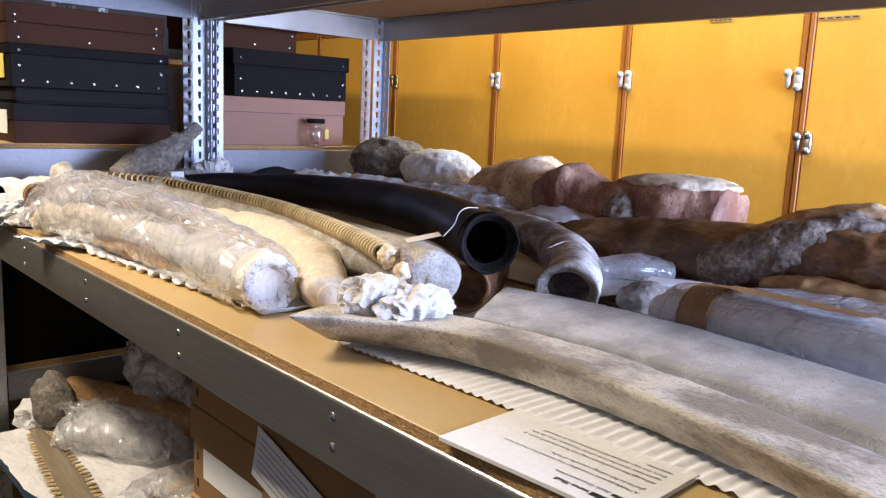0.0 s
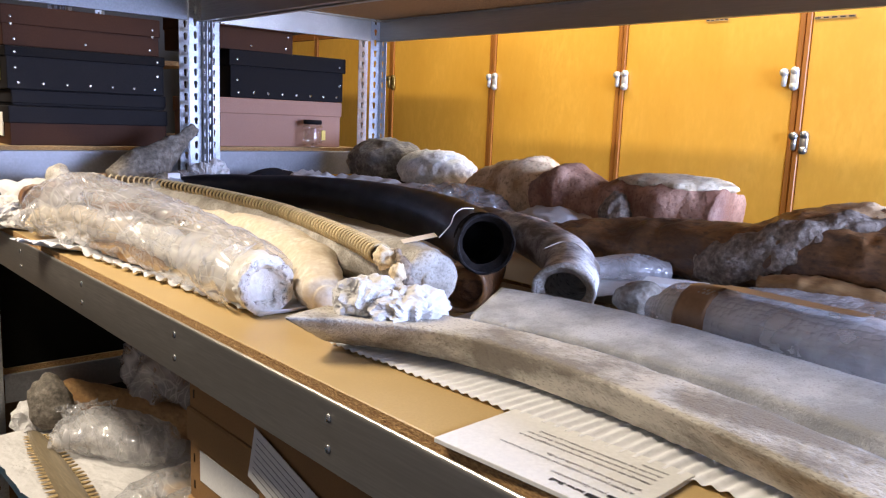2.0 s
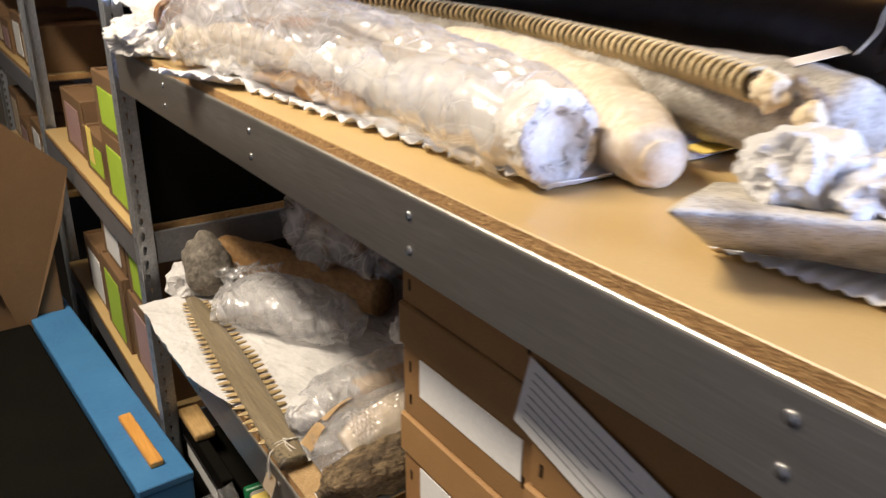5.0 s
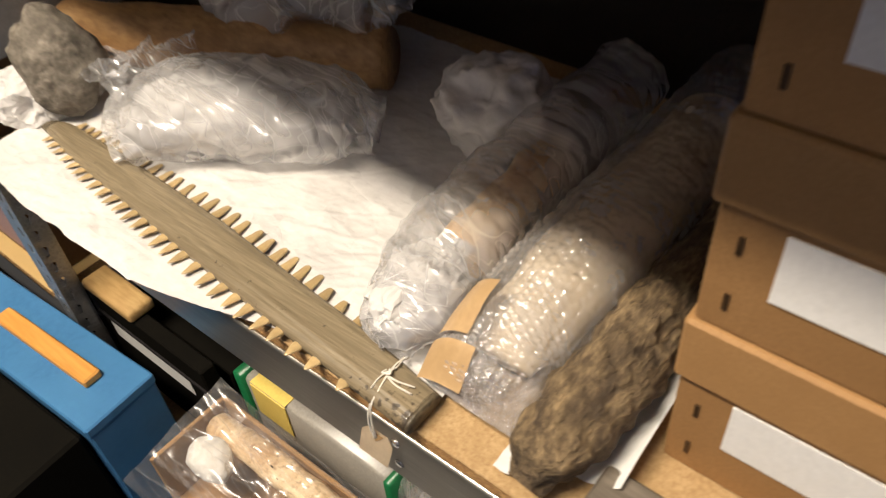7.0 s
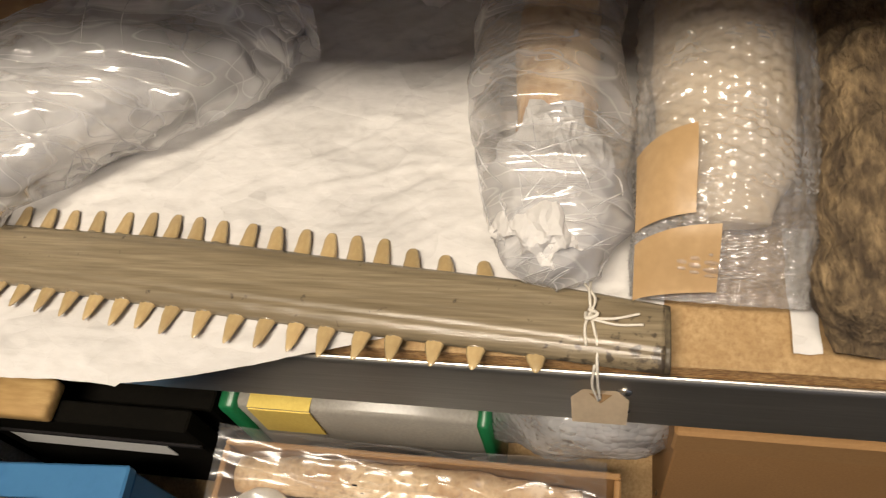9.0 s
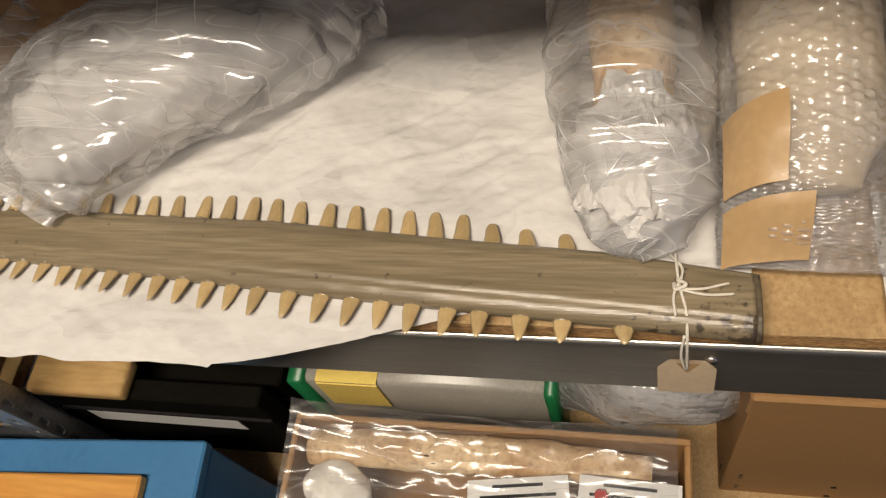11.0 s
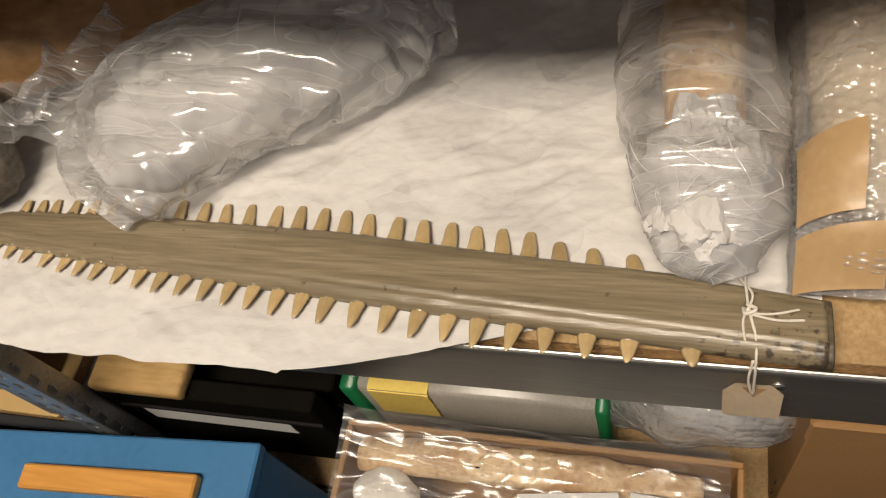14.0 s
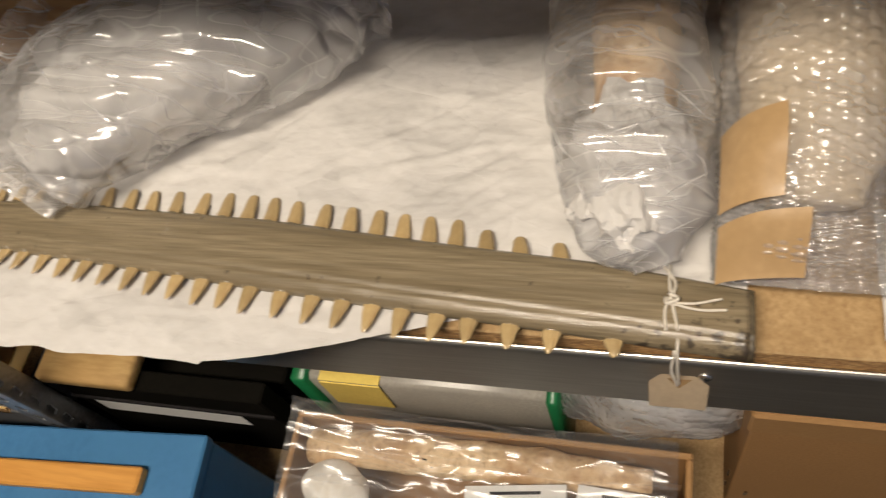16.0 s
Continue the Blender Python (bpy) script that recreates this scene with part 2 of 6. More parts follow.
M_DARKBROWN = mat("dark_brown_bone", (0.34, 0.17, 0.068), (0.095, 0.046, 0.022), 0.42, scale=9, fine=110, bump=1.0, dist=0.006, c3=(0.06, 0.030, 0.016), coat=0.15, lo=0.40, hi=0.62, stretch=(1, 0.5, 1), grain=(0.24, 0.50))
M_REDBONE = mat("red_brown_bone", (0.52, 0.30, 0.20), (0.24, 0.105, 0.062), 0.6, scale=11, fine=130, bump=1.0, dist=0.005, c3=(0.16, 0.07, 0.042), lo=0.40, hi=0.60, grain=(0.22, 0.48))
M_TANBONE = mat("tan_bone", (0.82, 0.62, 0.38), (0.48, 0.285, 0.13), 0.65, scale=9, fine=110, bump=0.9, dist=0.005, c3=(0.32, 0.18, 0.085), lo=0.40, hi=0.58, grain=(0.22, 0.48))
M_PALECAP = mat("pale_bone_surface", (0.84, 0.73, 0.53), (0.64, 0.50, 0.31), 0.75, scale=30, fine=130, bump=0.9, dist=0.004, c3=(0.42, 0.31, 0.18), grain=(0.24, 0.5))
M_WHITEBONE = mat("chalky_white_bone", (0.90, 0.885, 0.84), (0.82, 0.785, 0.71), 0.75, scale=26, fine=120, bump=0.9, dist=0.004, c3=(0.75, 0.70, 0.61))
M_CREAM = mat("cream_bone", (0.80, 0.73, 0.60), (0.66, 0.555, 0.40), 0.55, scale=17, fine=110, bump=0.6, dist=0.003, c3=(0.58, 0.47, 0.32))
M_STONEWHITE = mat("white_plastered_stone", (0.86, 0.84, 0.79), (0.68, 0.66, 0.60), 0.8, scale=40, fine=110, bump=1.0, dist=0.005, c3=(0.46, 0.44, 0.39), grain=(0.24, 0.5))
M_STONEGREY = mat("grey_stone", (0.34, 0.30, 0.24), (0.14, 0.12, 0.092), 0.8, scale=24, fine=90, bump=1.0, dist=0.006, c3=(0.09, 0.075, 0.058))
M_STRAP = mat("ribbed_strap", (0.74, 0.60, 0.35), (0.50, 0.37, 0.18), 0.55, scale=3, fine=9, bump=0.2, island=True)
M_STRAPDARK = mat("ribbed_strap_hollow", (0.10, 0.065, 0.03), (0.055, 0.035, 0.016), 0.8, scale=40, bump=0.2)
M_GREYSKIN = mat("grey_skin_bone", (0.52, 0.49, 0.44), (0.30, 0.27, 0.225), 0.75, scale=16, fine=240, bump=1.0, c3=(0.19, 0.17, 0.14), lo=0.40, hi=0.60, grain=(0.24, 0.52))
M_ROST = mat("saw_skin", (0.275, 0.22, 0.137), (0.185, 0.145, 0.088), 0.40, scale=46, fine=420, bump=0.5, dist=0.0016, c3=(0.165, 0.13, 0.078), stretch=(1, 0.05, 1), coat=0.4, rvar=0.16, lo=0.36, hi=0.6)
M_ROSTEND = mat("saw_dark_end", (0.19, 0.15, 0.085), (0.055, 0.042, 0.026), 0.5, scale=34, fine=150, bump=0.5, c3=(0.04, 0.03, 0.02))
M_TOOTH = mat("saw_tooth", (0.60, 0.46, 0.24), (0.34, 0.23, 0.10), 0.30, scale=0.9, fine=1.6, bump=0.0, c3=(0.44, 0.31, 0.145), coat=0.4, island=True, lo=0.3, hi=0.7)
M_FUR = mat("rough_dark_bone", (0.34, 0.24, 0.125), (0.06, 0.040, 0.022), 0.85, scale=34, fine=190, bump=1.3, dist=0.008, c3=(0.075, 0.05, 0.028), lo=0.40, hi=0.62, stretch=(0.4, 1, 1))
M_BROWNBONE = mat("brown_bone", (0.46, 0.28, 0.12), (0.28, 0.15, 0.055), 0.55, scale=14, fine=100, bump=0.4, c3=(0.22, 0.115, 0.045), stretch=(1, 0.4, 1))
M_TAPE = mat("brown_tape", (0.50, 0.335, 0.17), (0.43, 0.28, 0.135), 0.42, scale=16, fine=120, bump=0.12, coat=0.1)
M_STRING = mat("cotton_string", (0.80, 0.76, 0.68), (0.68, 0.63, 0.54), 0.9, scale=200, fine=500, bump=0.4)
M_TAG = mat("manila_tag", (0.64, 0.53, 0.38), (0.58, 0.47, 0.33), 0.75, scale=20, bump=0.05)
M_EYELET = mat("brown_eyelet", (0.32, 0.20, 0.09), (0.26, 0.16, 0.07), 0.7, scale=40, bump=0.05)
M_BLUE = mat("blue_paint", (0.060, 0.215, 0.42), (0.040, 0.155, 0.33), 0.5, scale=5, fine=90, bump=0.12, c3=(0.052, 0.185, 0.385), lo=0.38, hi=0.62)
M_PINE = mat("orange_pine", (0.72, 0.36, 0.085), (0.58, 0.26, 0.05), 0.5, scale=12, fine=160, bump=0.15, stretch=(1, 0.08, 1))
M_OLDWOOD = mat("weathered_plank", (0.185, 0.155, 0.12), (0.09, 0.072, 0.052), 0.8, scale=16, fine=110, bump=0.6, stretch=(1, 0.1, 1))
M_WOODBLK = mat("pale_wood_block", (0.56, 0.37, 0.15), (0.40, 0.24, 0.085), 0.7, scale=16, fine=120, bump=0.3, stretch=(1, 0.2, 1))
M_GREEN = mat("green_plastic", (0.012, 0.17, 0.06), (0.010, 0.13, 0.045), 0.35, scale=9, bump=0.05)
M_LIME = mat("lime_label", (0.42, 0.60, 0.05), (0.37, 0.54, 0.04), 0.7, scale=9, bump=0.05)
M_NOTE = mat("yellow_note", (0.85, 0.66, 0.17), (0.80, 0.60, 0.14), 0.75, scale=9, bump=0.05)
M_FROST = mat("frosted_plastic", (0.40, 0.375, 0.33), (0.30, 0.28, 0.245), 0.3, scale=9, bump=0.1)
# Black of the file boxes, also painted shade on the added panel and crate.
M_FILESHADE = mat("black_file_box", (0.008, 0.007, 0.005), (0.005, 0.0045, 0.0035), 0.85, scale=9, fine=160, bump=0.1, spec=0.05)
M_PINKCARD = mat("dull_pink_card", (0.42, 0.27, 0.25), (0.36, 0.22, 0.20), 0.7, scale=9, bump=0.1)
M_REDINK = mat("red_print", (0.45, 0.05, 0.05), (0.38, 0.04, 0.04), 0.7, scale=30, bump=0)
M_FILM = film_mat("polythene_bag", 0.33, crease=14, bump=0.75, gain=2.4, gloss=0.14, white=0.24, cap=0.32)
M_FILM2 = film_mat("polythene_bag_clear", 0.34, crease=15, bump=0.75, gain=2.5, gloss=0.13, white=0.16, cap=0.32)
M_FILM3 = film_mat("polythene_sheet", 0.09, crease=11, bump=0.55, gain=1.3, gloss=0.2, white=0.14, cap=0.14)
M_FOLD = film_mat("polythene_fold", 0.55, crease=40, bump=0.2, gloss=0.16, gain=4.0)
M_BUBBLE = film_mat("bubble_wrap", 0.24, crease=24, bump=0.25, gloss=0.17, gain=3.0, white=0.03, cap=0.35, cells=98)
M_BUBBLE2 = film_mat("bubble_wrap_blue", 0.40, tint=(0.96, 0.97, 0.99), crease=24, bump=0.3, gloss=0.24, gain=2.6, white=0.04, cap=0.3, cells=105)
M_GLASS = film_mat("jar_glass", 0.03, tint=(0.90, 0.88, 0.84), crease=3, bump=0.02, gloss=0.03, gain=1.4, white=0.0)
M_TAPEBROWN = mat("dark_parcel_tape", (0.30, 0.175, 0.095), (0.25, 0.14, 0.072), 0.34, scale=16, fine=120, bump=0.15, coat=0.2)
# Shade of the shelf recesses, put into a dark panel colour.
M_SHADEPANEL = mat("shade_hardboard", (0.030, 0.023, 0.017), (0.020, 0.015, 0.012), 0.8, scale=9, fine=160, bump=0.1, spec=0.2)
M_BIN = mat("dark_kraft_bin", (0.21, 0.12, 0.055), (0.17, 0.095, 0.042), 0.7, scale=9, fine=240, bump=0.1)
M_RIMCHIP = mat("flaking_plaster_rim", (0.90, 0.88, 0.83), (0.16, 0.125, 0.09), 0.8, scale=70, fine=160, bump=1.2, dist=0.005, c3=(0.74, 0.69, 0.60), lo=0.41, hi=0.47)
M_CRUST = mat("crusted_bone", (0.54, 0.45, 0.36), (0.20, 0.15, 0.11), 0.85, scale=40, fine=110, bump=1.2, dist=0.007, c3=(0.13, 0.095, 0.07))
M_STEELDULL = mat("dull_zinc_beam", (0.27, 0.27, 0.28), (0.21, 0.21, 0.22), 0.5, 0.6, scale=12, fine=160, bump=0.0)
M_STAPLE = mat("dark_staple", (0.10, 0.06, 0.03), (0.07, 0.04, 0.02), 0.4, 0.6, scale=50, bump=0)



def base_stain(m, dark):
    """Dried dark stains that thicken towards the saw's cut end and front edge."""
    N, L = m.node_tree.nodes, m.node_tree.links
    b = N["Principled BSDF"]
    old = b.inputs["Base Color"].links[0].from_socket
    tc, sp, no, gr, lim, mx = (N.new("ShaderNode" + k) for k in ("TexCoord", "SeparateXYZ", "TexNoise", "MapRange", "MapRange", "Mix"))
    L.new(tc.outputs["Object"], sp.inputs[0])
    L.new(tc.outputs["Object"], no.inputs["Vector"])
    no.inputs["Scale"].default_value, no.inputs["Detail"].default_value = 95, 5
    ad = N.new("ShaderNodeMath")
    ad.operation = 'MULTIPLY_ADD'
    L.new(sp.outputs[0], ad.inputs[0])
    ad.inputs[1].default_value = 1.3
    L.new(sp.outputs[1], ad.inputs[2])
    gr.inputs[1].default_value, gr.inputs[2].default_value = 2.07, 1.955
    gr.inputs[3].default_value, gr.inputs[4].default_value = 0.0, 0.26
    L.new(ad.outputs[0], gr.inputs[0])
    su = N.new("ShaderNodeMath")
    L.new(no.outputs[0], su.inputs[0])
    L.new(gr.outputs[0], su.inputs[1])
    lim.inputs[1].default_value, lim.inputs[2].default_value = 0.67, 0.74
    lim.inputs[4].default_value = 0.85
    L.new(su.outputs[0], lim.inputs[0])
    mx.data_type = 'RGBA'
    L.new(lim.outputs[0], mx.inputs[0])
    L.new(old, mx.inputs[6])
    mx.inputs[7].default_value = (*dark, 1)
    L.new(mx.outputs[2], b.inputs["Base Color"])


base_stain(M_ROST, (0.035, 0.025, 0.017))

# ---- building helpers ----
def place_of(ob):
    m = ob.matrix_basis.copy()
    while ob.parent:
        ob = ob.parent
        m = ob.matrix_basis @ m
    return m


def thing(name, label, category, at=(0, 0, 0), group="", kind=""):
    ob = new(name)
    ob.matrix_basis = Matrix.Translation(at)
    ob.empty_display_size = 0.05
    return tagged(ob, label, category, group, kind)


def mesh_of(name, bm, material, smooth=True):
    me = bpy.data.meshes.new(name)
    bmesh.ops.recalc_face_normals(bm, faces=bm.faces)
    bm.to_mesh(me)
    bm.free()
    for k in (material if isinstance(material, (list, tuple)) else [material]):
        me.materials.append(k)
    if smooth:
        for p in me.polygons:
            p.use_smooth = True
    return me


def part(name, bm, material, parent, label="", smooth=True):
    ob = new(name, mesh_of(name, bm, material, smooth))
    if parent is not None:
        ob.parent = parent
        ob.matrix_parent_inverse = place_of(parent).inverted()
    return tagged(ob, label)


def solo(name, bm, material, label, category, group="", kind="", smooth=True):
    return tagged(part(name, bm, material, None, smooth=smooth), label, category, group, kind)


def box(lo, hi, bevel=0.002, m=None, segs=1):
    bm = bmesh.new()
    bmesh.ops.create_cube(bm, size=1)
    c = [(a + b) / 2 for a, b in zip(lo, hi)]
    s = [abs(b - a) for a, b in zip(lo, hi)]
    bmesh.ops.transform(bm, matrix=Matrix.Translation(c) @ Matrix.Diagonal((*s, 1)), verts=bm.verts)
    if bevel:
        bmesh.ops.bevel(bm, geom=bm.edges[:], offset=min(bevel, min(s) * 0.45), segments=segs, affect='EDGES', profile=0.5)
    if m is not None:
        bmesh.ops.transform(bm, matrix=m, verts=bm.verts)
    return bm


def join(*bms):
    out = bmesh.new()
    for b in bms:
        me = bpy.data.meshes.new("tmp")
        b.to_mesh(me)
        b.free()
        out.from_mesh(me)
        bpy.data.meshes.remove(me)
    return out


def cyl(p, q, r, seg=16, r2=None, bevel=0.0):
    p, q = Vector(p), Vector(q)
    bm = bmesh.new()
    bmesh.ops.create_cone(bm, cap_ends=True, segments=seg, radius1=r, radius2=r if r2 is None else r2, depth=(q - p).length)
    if bevel:
        bmesh.ops.bevel(bm, geom=[e for e in bm.edges if len(e.link_faces) == 2 and any(len(f.verts) > 4 for f in e.link_faces)], offset=bevel, segments=2, affect='EDGES')
    m = Matrix.Translation((p + q) / 2) @ (q - p).to_track_quat('Z', 'Y').to_matrix().to_4x4()
    bmesh.ops.transform(bm, matrix=m, verts=bm.verts)
    return bm


def spline(pts, n):
    """n + 1 places evenly along a smooth curve through pts."""
    P = [Vector(p) for p in pts]
    P = [2 * P[0] - P[1]] + P + [2 * P[-1] - P[-2]]
    out = []
    k = len(P) - 3
    for i in range(n + 1):
        u = min(i / n * k, k - 1e-6)
        a = int(u)
        u -= a
        p0, p1, p2, p3 = P[a:a + 4]
        out.append(0.5 * ((2 * p1) + (p2 - p0) * u + (2 * p0 - 5 * p1 + 4 * p2 - p3) * u * u + (3 * p1 - p0 - 3 * p2 + p3) * u ** 3))
    return out


def lerp_list(vals, u):
    k = len(vals) - 1
    a = min(int(u * k), k - 1)
    w = u * k - a
    w = w * w * (3 - 2 * w)
    return vals[a] * (1 - w) + vals[a + 1] * w


def rough_at(p, freq, seed=0.0, ridged=False):
    q = Vector(p) * freq + Vector((seed, seed * 1.7, seed * 0.3))
    if ridged:
        return 1 - 2 * abs(noise.noise(q)) + 0.5 * (1 - 2 * abs(noise.noise(q * 2.3)))
    return noise.noise(q) + 0.5 * noise.noise(q * 2.1) + 0.25 * noise.noise(q * 4.3)


def sweep(pts, wide, high, n=40, seg=20, amp=0.0, freq=20, seed=0.0, mouth=0.0, wall=0.78, power=2.0, ridged=False, relief=None, caps=True, twist=0.0, under=0.0):
    """A solid round a curve: half widths and half heights along it, with uneven skin; mouth: a hollow of that depth at its last end."""
    bm = bmesh.new()
    C = spline(pts, n)
    rings = []

    def ring(c, t, a, b, rot, jitter=True):
        t = t.normalized()
        side = t.cross(Vector((0, 0, 1)))
        side = side.normalized() if side.length > 1e-4 else Vector((1, 0, 0))
        up = side.cross(t)
        row = []
        for j in range(seg):
            f = 2 * math.pi * j / seg + rot
            cx, sx = math.cos(f), math.sin(f)
            ex = math.copysign(abs(cx) ** (2 / power), cx)
            ey = math.copysign(abs(sx) ** (2 / power), sx)
            if ey < 0:
                ex *= 1 - under * -ey
            d = side * (ex * a) + up * (ey * b)
            p = c + d
            if d.length > 1e-6:
                if amp and jitter:
                    p = p + d.normalized() * amp * rough_at(p, freq, seed, ridged)
                if relief:
                    p = p + d.normalized() * relief(len(rings), j)
            row.append(bm.verts.new(p))
        rings.append(row)

    for i, c in enumerate(C):
        u = i / n
        t = C[min(i + 1, n)] - C[max(i - 1, 0)]
        ring(c, t, lerp_list(wide, u), lerp_list(high, u), twist * u)
    if mouth:
        t = (C[n] - C[n - 1]).normalized()
        a, b = wide[-1], high[-1]
        ring(C[n] + t * 0.002, t, a * 0.95, b * 0.95, twist)
        ring(C[n] + t * 0.001, t, a * wall, b * wall, twist)
        for k in (0.15, 0.5, 1.0):
            ring(C[n] - t * mouth * k, t, a * wall * (1 - 0.25 * k), b * wall * (1 - 0.25 * k), twist)
    for r0, r1 in zip(rings, rings[1:]):
        for j in range(seg):
            bm.faces.new((r0[j], r0[(j + 1) % seg], r1[(j + 1) % seg], r1[j]))
    for row in ((rings[0], rings[-1]) if caps else ()):
        mid = bm.verts.new(sum((v.co for v in row), Vector()) / seg)
        for j in range(seg):
            bm.faces.new((row[j], row[(j + 1) % seg], mid))
    return bm


def bag(name, label, pts, wide, high, n, seg, amp, freq, seed, material, folds=30, spread=(0.0, 1.0), top=(0.05, 0.6)):
    """A crumpled polythene bag: its film, and the sharp folds that stand up on it."""
    th = thing(name, label, "plastic bag", pts[len(pts) // 2])
    bm = sweep(pts, wide, high, n=n, seg=seg, amp=amp, freq=freq, seed=seed, ridged=True, caps=False)
    bm.verts.ensure_lookup_table()
    co = [v.co.copy() for v in bm.verts]
    part("film", bm, material, th)
    rnd_ = random.Random(int(seed * 10) + 1)
    mid = spline(pts, n)
    lines = []
    for k in range(folds):
        i = rnd_.uniform(spread[0], spread[1]) * n
        j = rnd_.uniform(top[0], top[1]) * seg
        a = rnd_.choice((0.2, 0.9, 1.3, 1.9, 2.6)) + rnd_.uniform(-0.4, 0.4)
        step = rnd_.uniform(0.6, 1.2)
        P = []
        for s in range(rnd_.randint(9, 30)):
            ii, jj = int(min(max(i, 1), n - 1)), int(j) % seg
            c = co[ii * seg + jj]
            P.append(c + (c - mid[ii]).normalized() * 0.0007)
            i += math.cos(a) * step
            j += math.sin(a) * step
            a += rnd_.uniform(-0.03, 0.03)
        if len(P) > 4 and (P[0] - P[-1]).length > 0.008:
            m_ = len(P)
            r = rnd_.uniform(0.0003, 0.0008)
            lines.append(sweep([P[0], P[m_ // 3], P[2 * m_ // 3], P[-1]], [r * 0.2, r, r * 0.2], [r * 0.2, r * 0.8, r * 0.2], n=10, seg=5))
    if lines:
        tagged(part("folds", join(*lines), M_FOLD, th, "sharp shiny folds of the film"), kind="stuff")
    return th


def wad(c, r, amp, freq, seed, flat, label, sub=5):
    """Crumpled paper: many small flat facets."""
    bm = lump(c, r, amp, freq, seed, sub, True, flat)
    rr = random.Random(int(seed * 7) + 3)
    for v in bm.verts:
        k = min(r) * 0.03
        v.co += Vector((rr.uniform(-k, k), rr.uniform(-k, k), rr.uniform(-k, k) if v.co.z > flat + 0.002 else 0))
    return solo("tissue_paper", bm, M_TISSUE, label, "tissue paper", smooth=False)


def sheet(org, ux, uy, nx, ny, zfun, thick=0.0):
    """A draped sheet: org + ux * u + uy * v, raised by zfun(u, v, place)."""
    bm = bmesh.new()
    org, ux, uy = Vector(org), Vector(ux), Vector(uy)
    g = []
    for i in range(nx + 1):
        row = []
        for j in range(ny + 1):
            u, v = i / nx, j / ny
            p = org + ux * u + uy * v
            q = zfun(u, v, p)
            if isinstance(q, Vector):
                p = q
            else:
                p = p + Vector((0, 0, q))
            row.append(bm.verts.new(p))
        g.append(row)
    for i in range(nx):
        for j in range(ny):
            bm.faces.new((g[i][j], g[i + 1][j], g[i + 1][j + 1], g[i][j + 1]))
    if thick:
        bmesh.ops.recalc_face_normals(bm, faces=bm.faces)
        bmesh.ops.solidify(bm, geom=bm.faces[:], thickness=thick)
    return bm


def lump(c, r, amp=0.15, freq=20, seed=0.0, sub=4, ridged=False, flat=None, m=None):
    """A rough rounded mass of half sizes r round c; flat: cut level below."""
    bm = bmesh.new()
    bmesh.ops.create_icosphere(bm, subdivisions=sub, radius=1)
    for v in bm.verts:
        p = Vector((v.co.x * r[0], v.co.y * r[1], v.co.z * r[2]))
        p = p * (1 + amp * rough_at(p + Vector(c), freq, seed, ridged))
        v.co = p
    if m is not None:
        bmesh.ops.transform(bm, matrix=m, verts=bm.verts)
    for v in bm.verts:
        v.co += Vector(c)
        if flat is not None and v.co.z < flat:
            v.co.z = flat + (v.co.z - flat) * 0.02
    return bm


def wire(pts, r, n=24, seg=6):
    return sweep(pts, [r, r], [r, r], n=n, seg=seg)


def writing(text, size, m, parent, material=None, name="writing", bold=0.0):
    cu = bpy.data.curves.new(name, 'FONT')
    cu.body, cu.size, cu.offset = text, size, bold
    cu.resolution_u = 3
    tmp = bpy.data.objects.new("tmp_text", cu)
    scene.collection.objects.link(tmp)
    me = bpy.data.meshes.new_from_object(tmp.evaluated_get(bpy.context.evaluated_depsgraph_get()))
    bpy.data.objects.remove(tmp)
    me.transform(m)
    me.materials.clear()
    me.materials.append(material or M_INK)
    ob = new(name, me)
    ob.parent = parent
    ob.matrix_parent_inverse = place_of(parent).inverted()
    return ob


def bars(parent, org, right, down, widths, height, step, material=None, proud=(0, 0, 0)):
    """Unreadable writing: one bar to a line."""
    org, right, down, n = Vector(org), Vector(right).normalized(), Vector(down).normalized(), Vector(proud)
    for i, w in enumerate(widths):
        if not w:
            continue
        bm = bmesh.new()
        a = org + down * (i * step) + n
        q = [a, a + right * w, a + right * w + down * height, a + down * height]
        bm.faces.new([bm.verts.new(p) for p in q])
        part("writing", bm, material or M_GREYINK, parent, smooth=False)


# ---- the room ----
solo("floor", box((-1.7, -2.0, FLOOR - 0.1), (2.9, 7.0, FLOOR), 0), M_FLOOR, "dark worn lino floor", "floor", kind="structure", smooth=False)
solo("ceiling", box((-1.7, -2.0, CEIL), (2.9, 7.0, CEIL + 0.1), 0), M_CEIL, "off-white painted ceiling", "ceiling", kind="structure", smooth=False)
solo("wall_west", box((-1.8, -2.0, FLOOR), (-1.7, 7.0, CEIL), 0), M_WESTWALL, "plain cream painted wall", "wall", kind="structure", smooth=False)
solo("wall_east", box((2.9, -2.0, FLOOR), (3.0, 7.0, CEIL), 0), M_WALL, "plain cream painted wall", "wall", kind="structure", smooth=False)
solo("wall_north", box((-1.8, 7.0, FLOOR), (3.0, 7.1, CEIL), 0), M_WALL, "plain cream painted wall", "wall", kind="structure", smooth=False)
solo("wall_south", join(box((-1.8, -2.1, FLOOR), (0.5, -2.0, CEIL), 0), box((2.4, -2.1, FLOOR), (3.0, -2.0, CEIL), 0),
     box((0.5, -2.1, FLOOR), (2.4, -2.0, 0.9), 0), box((0.5, -2.1, 2.35), (2.4, -2.0, CEIL), 0)), M_WALL,
     "plain cream wall with a window opening", "wall", kind="structure", smooth=False)
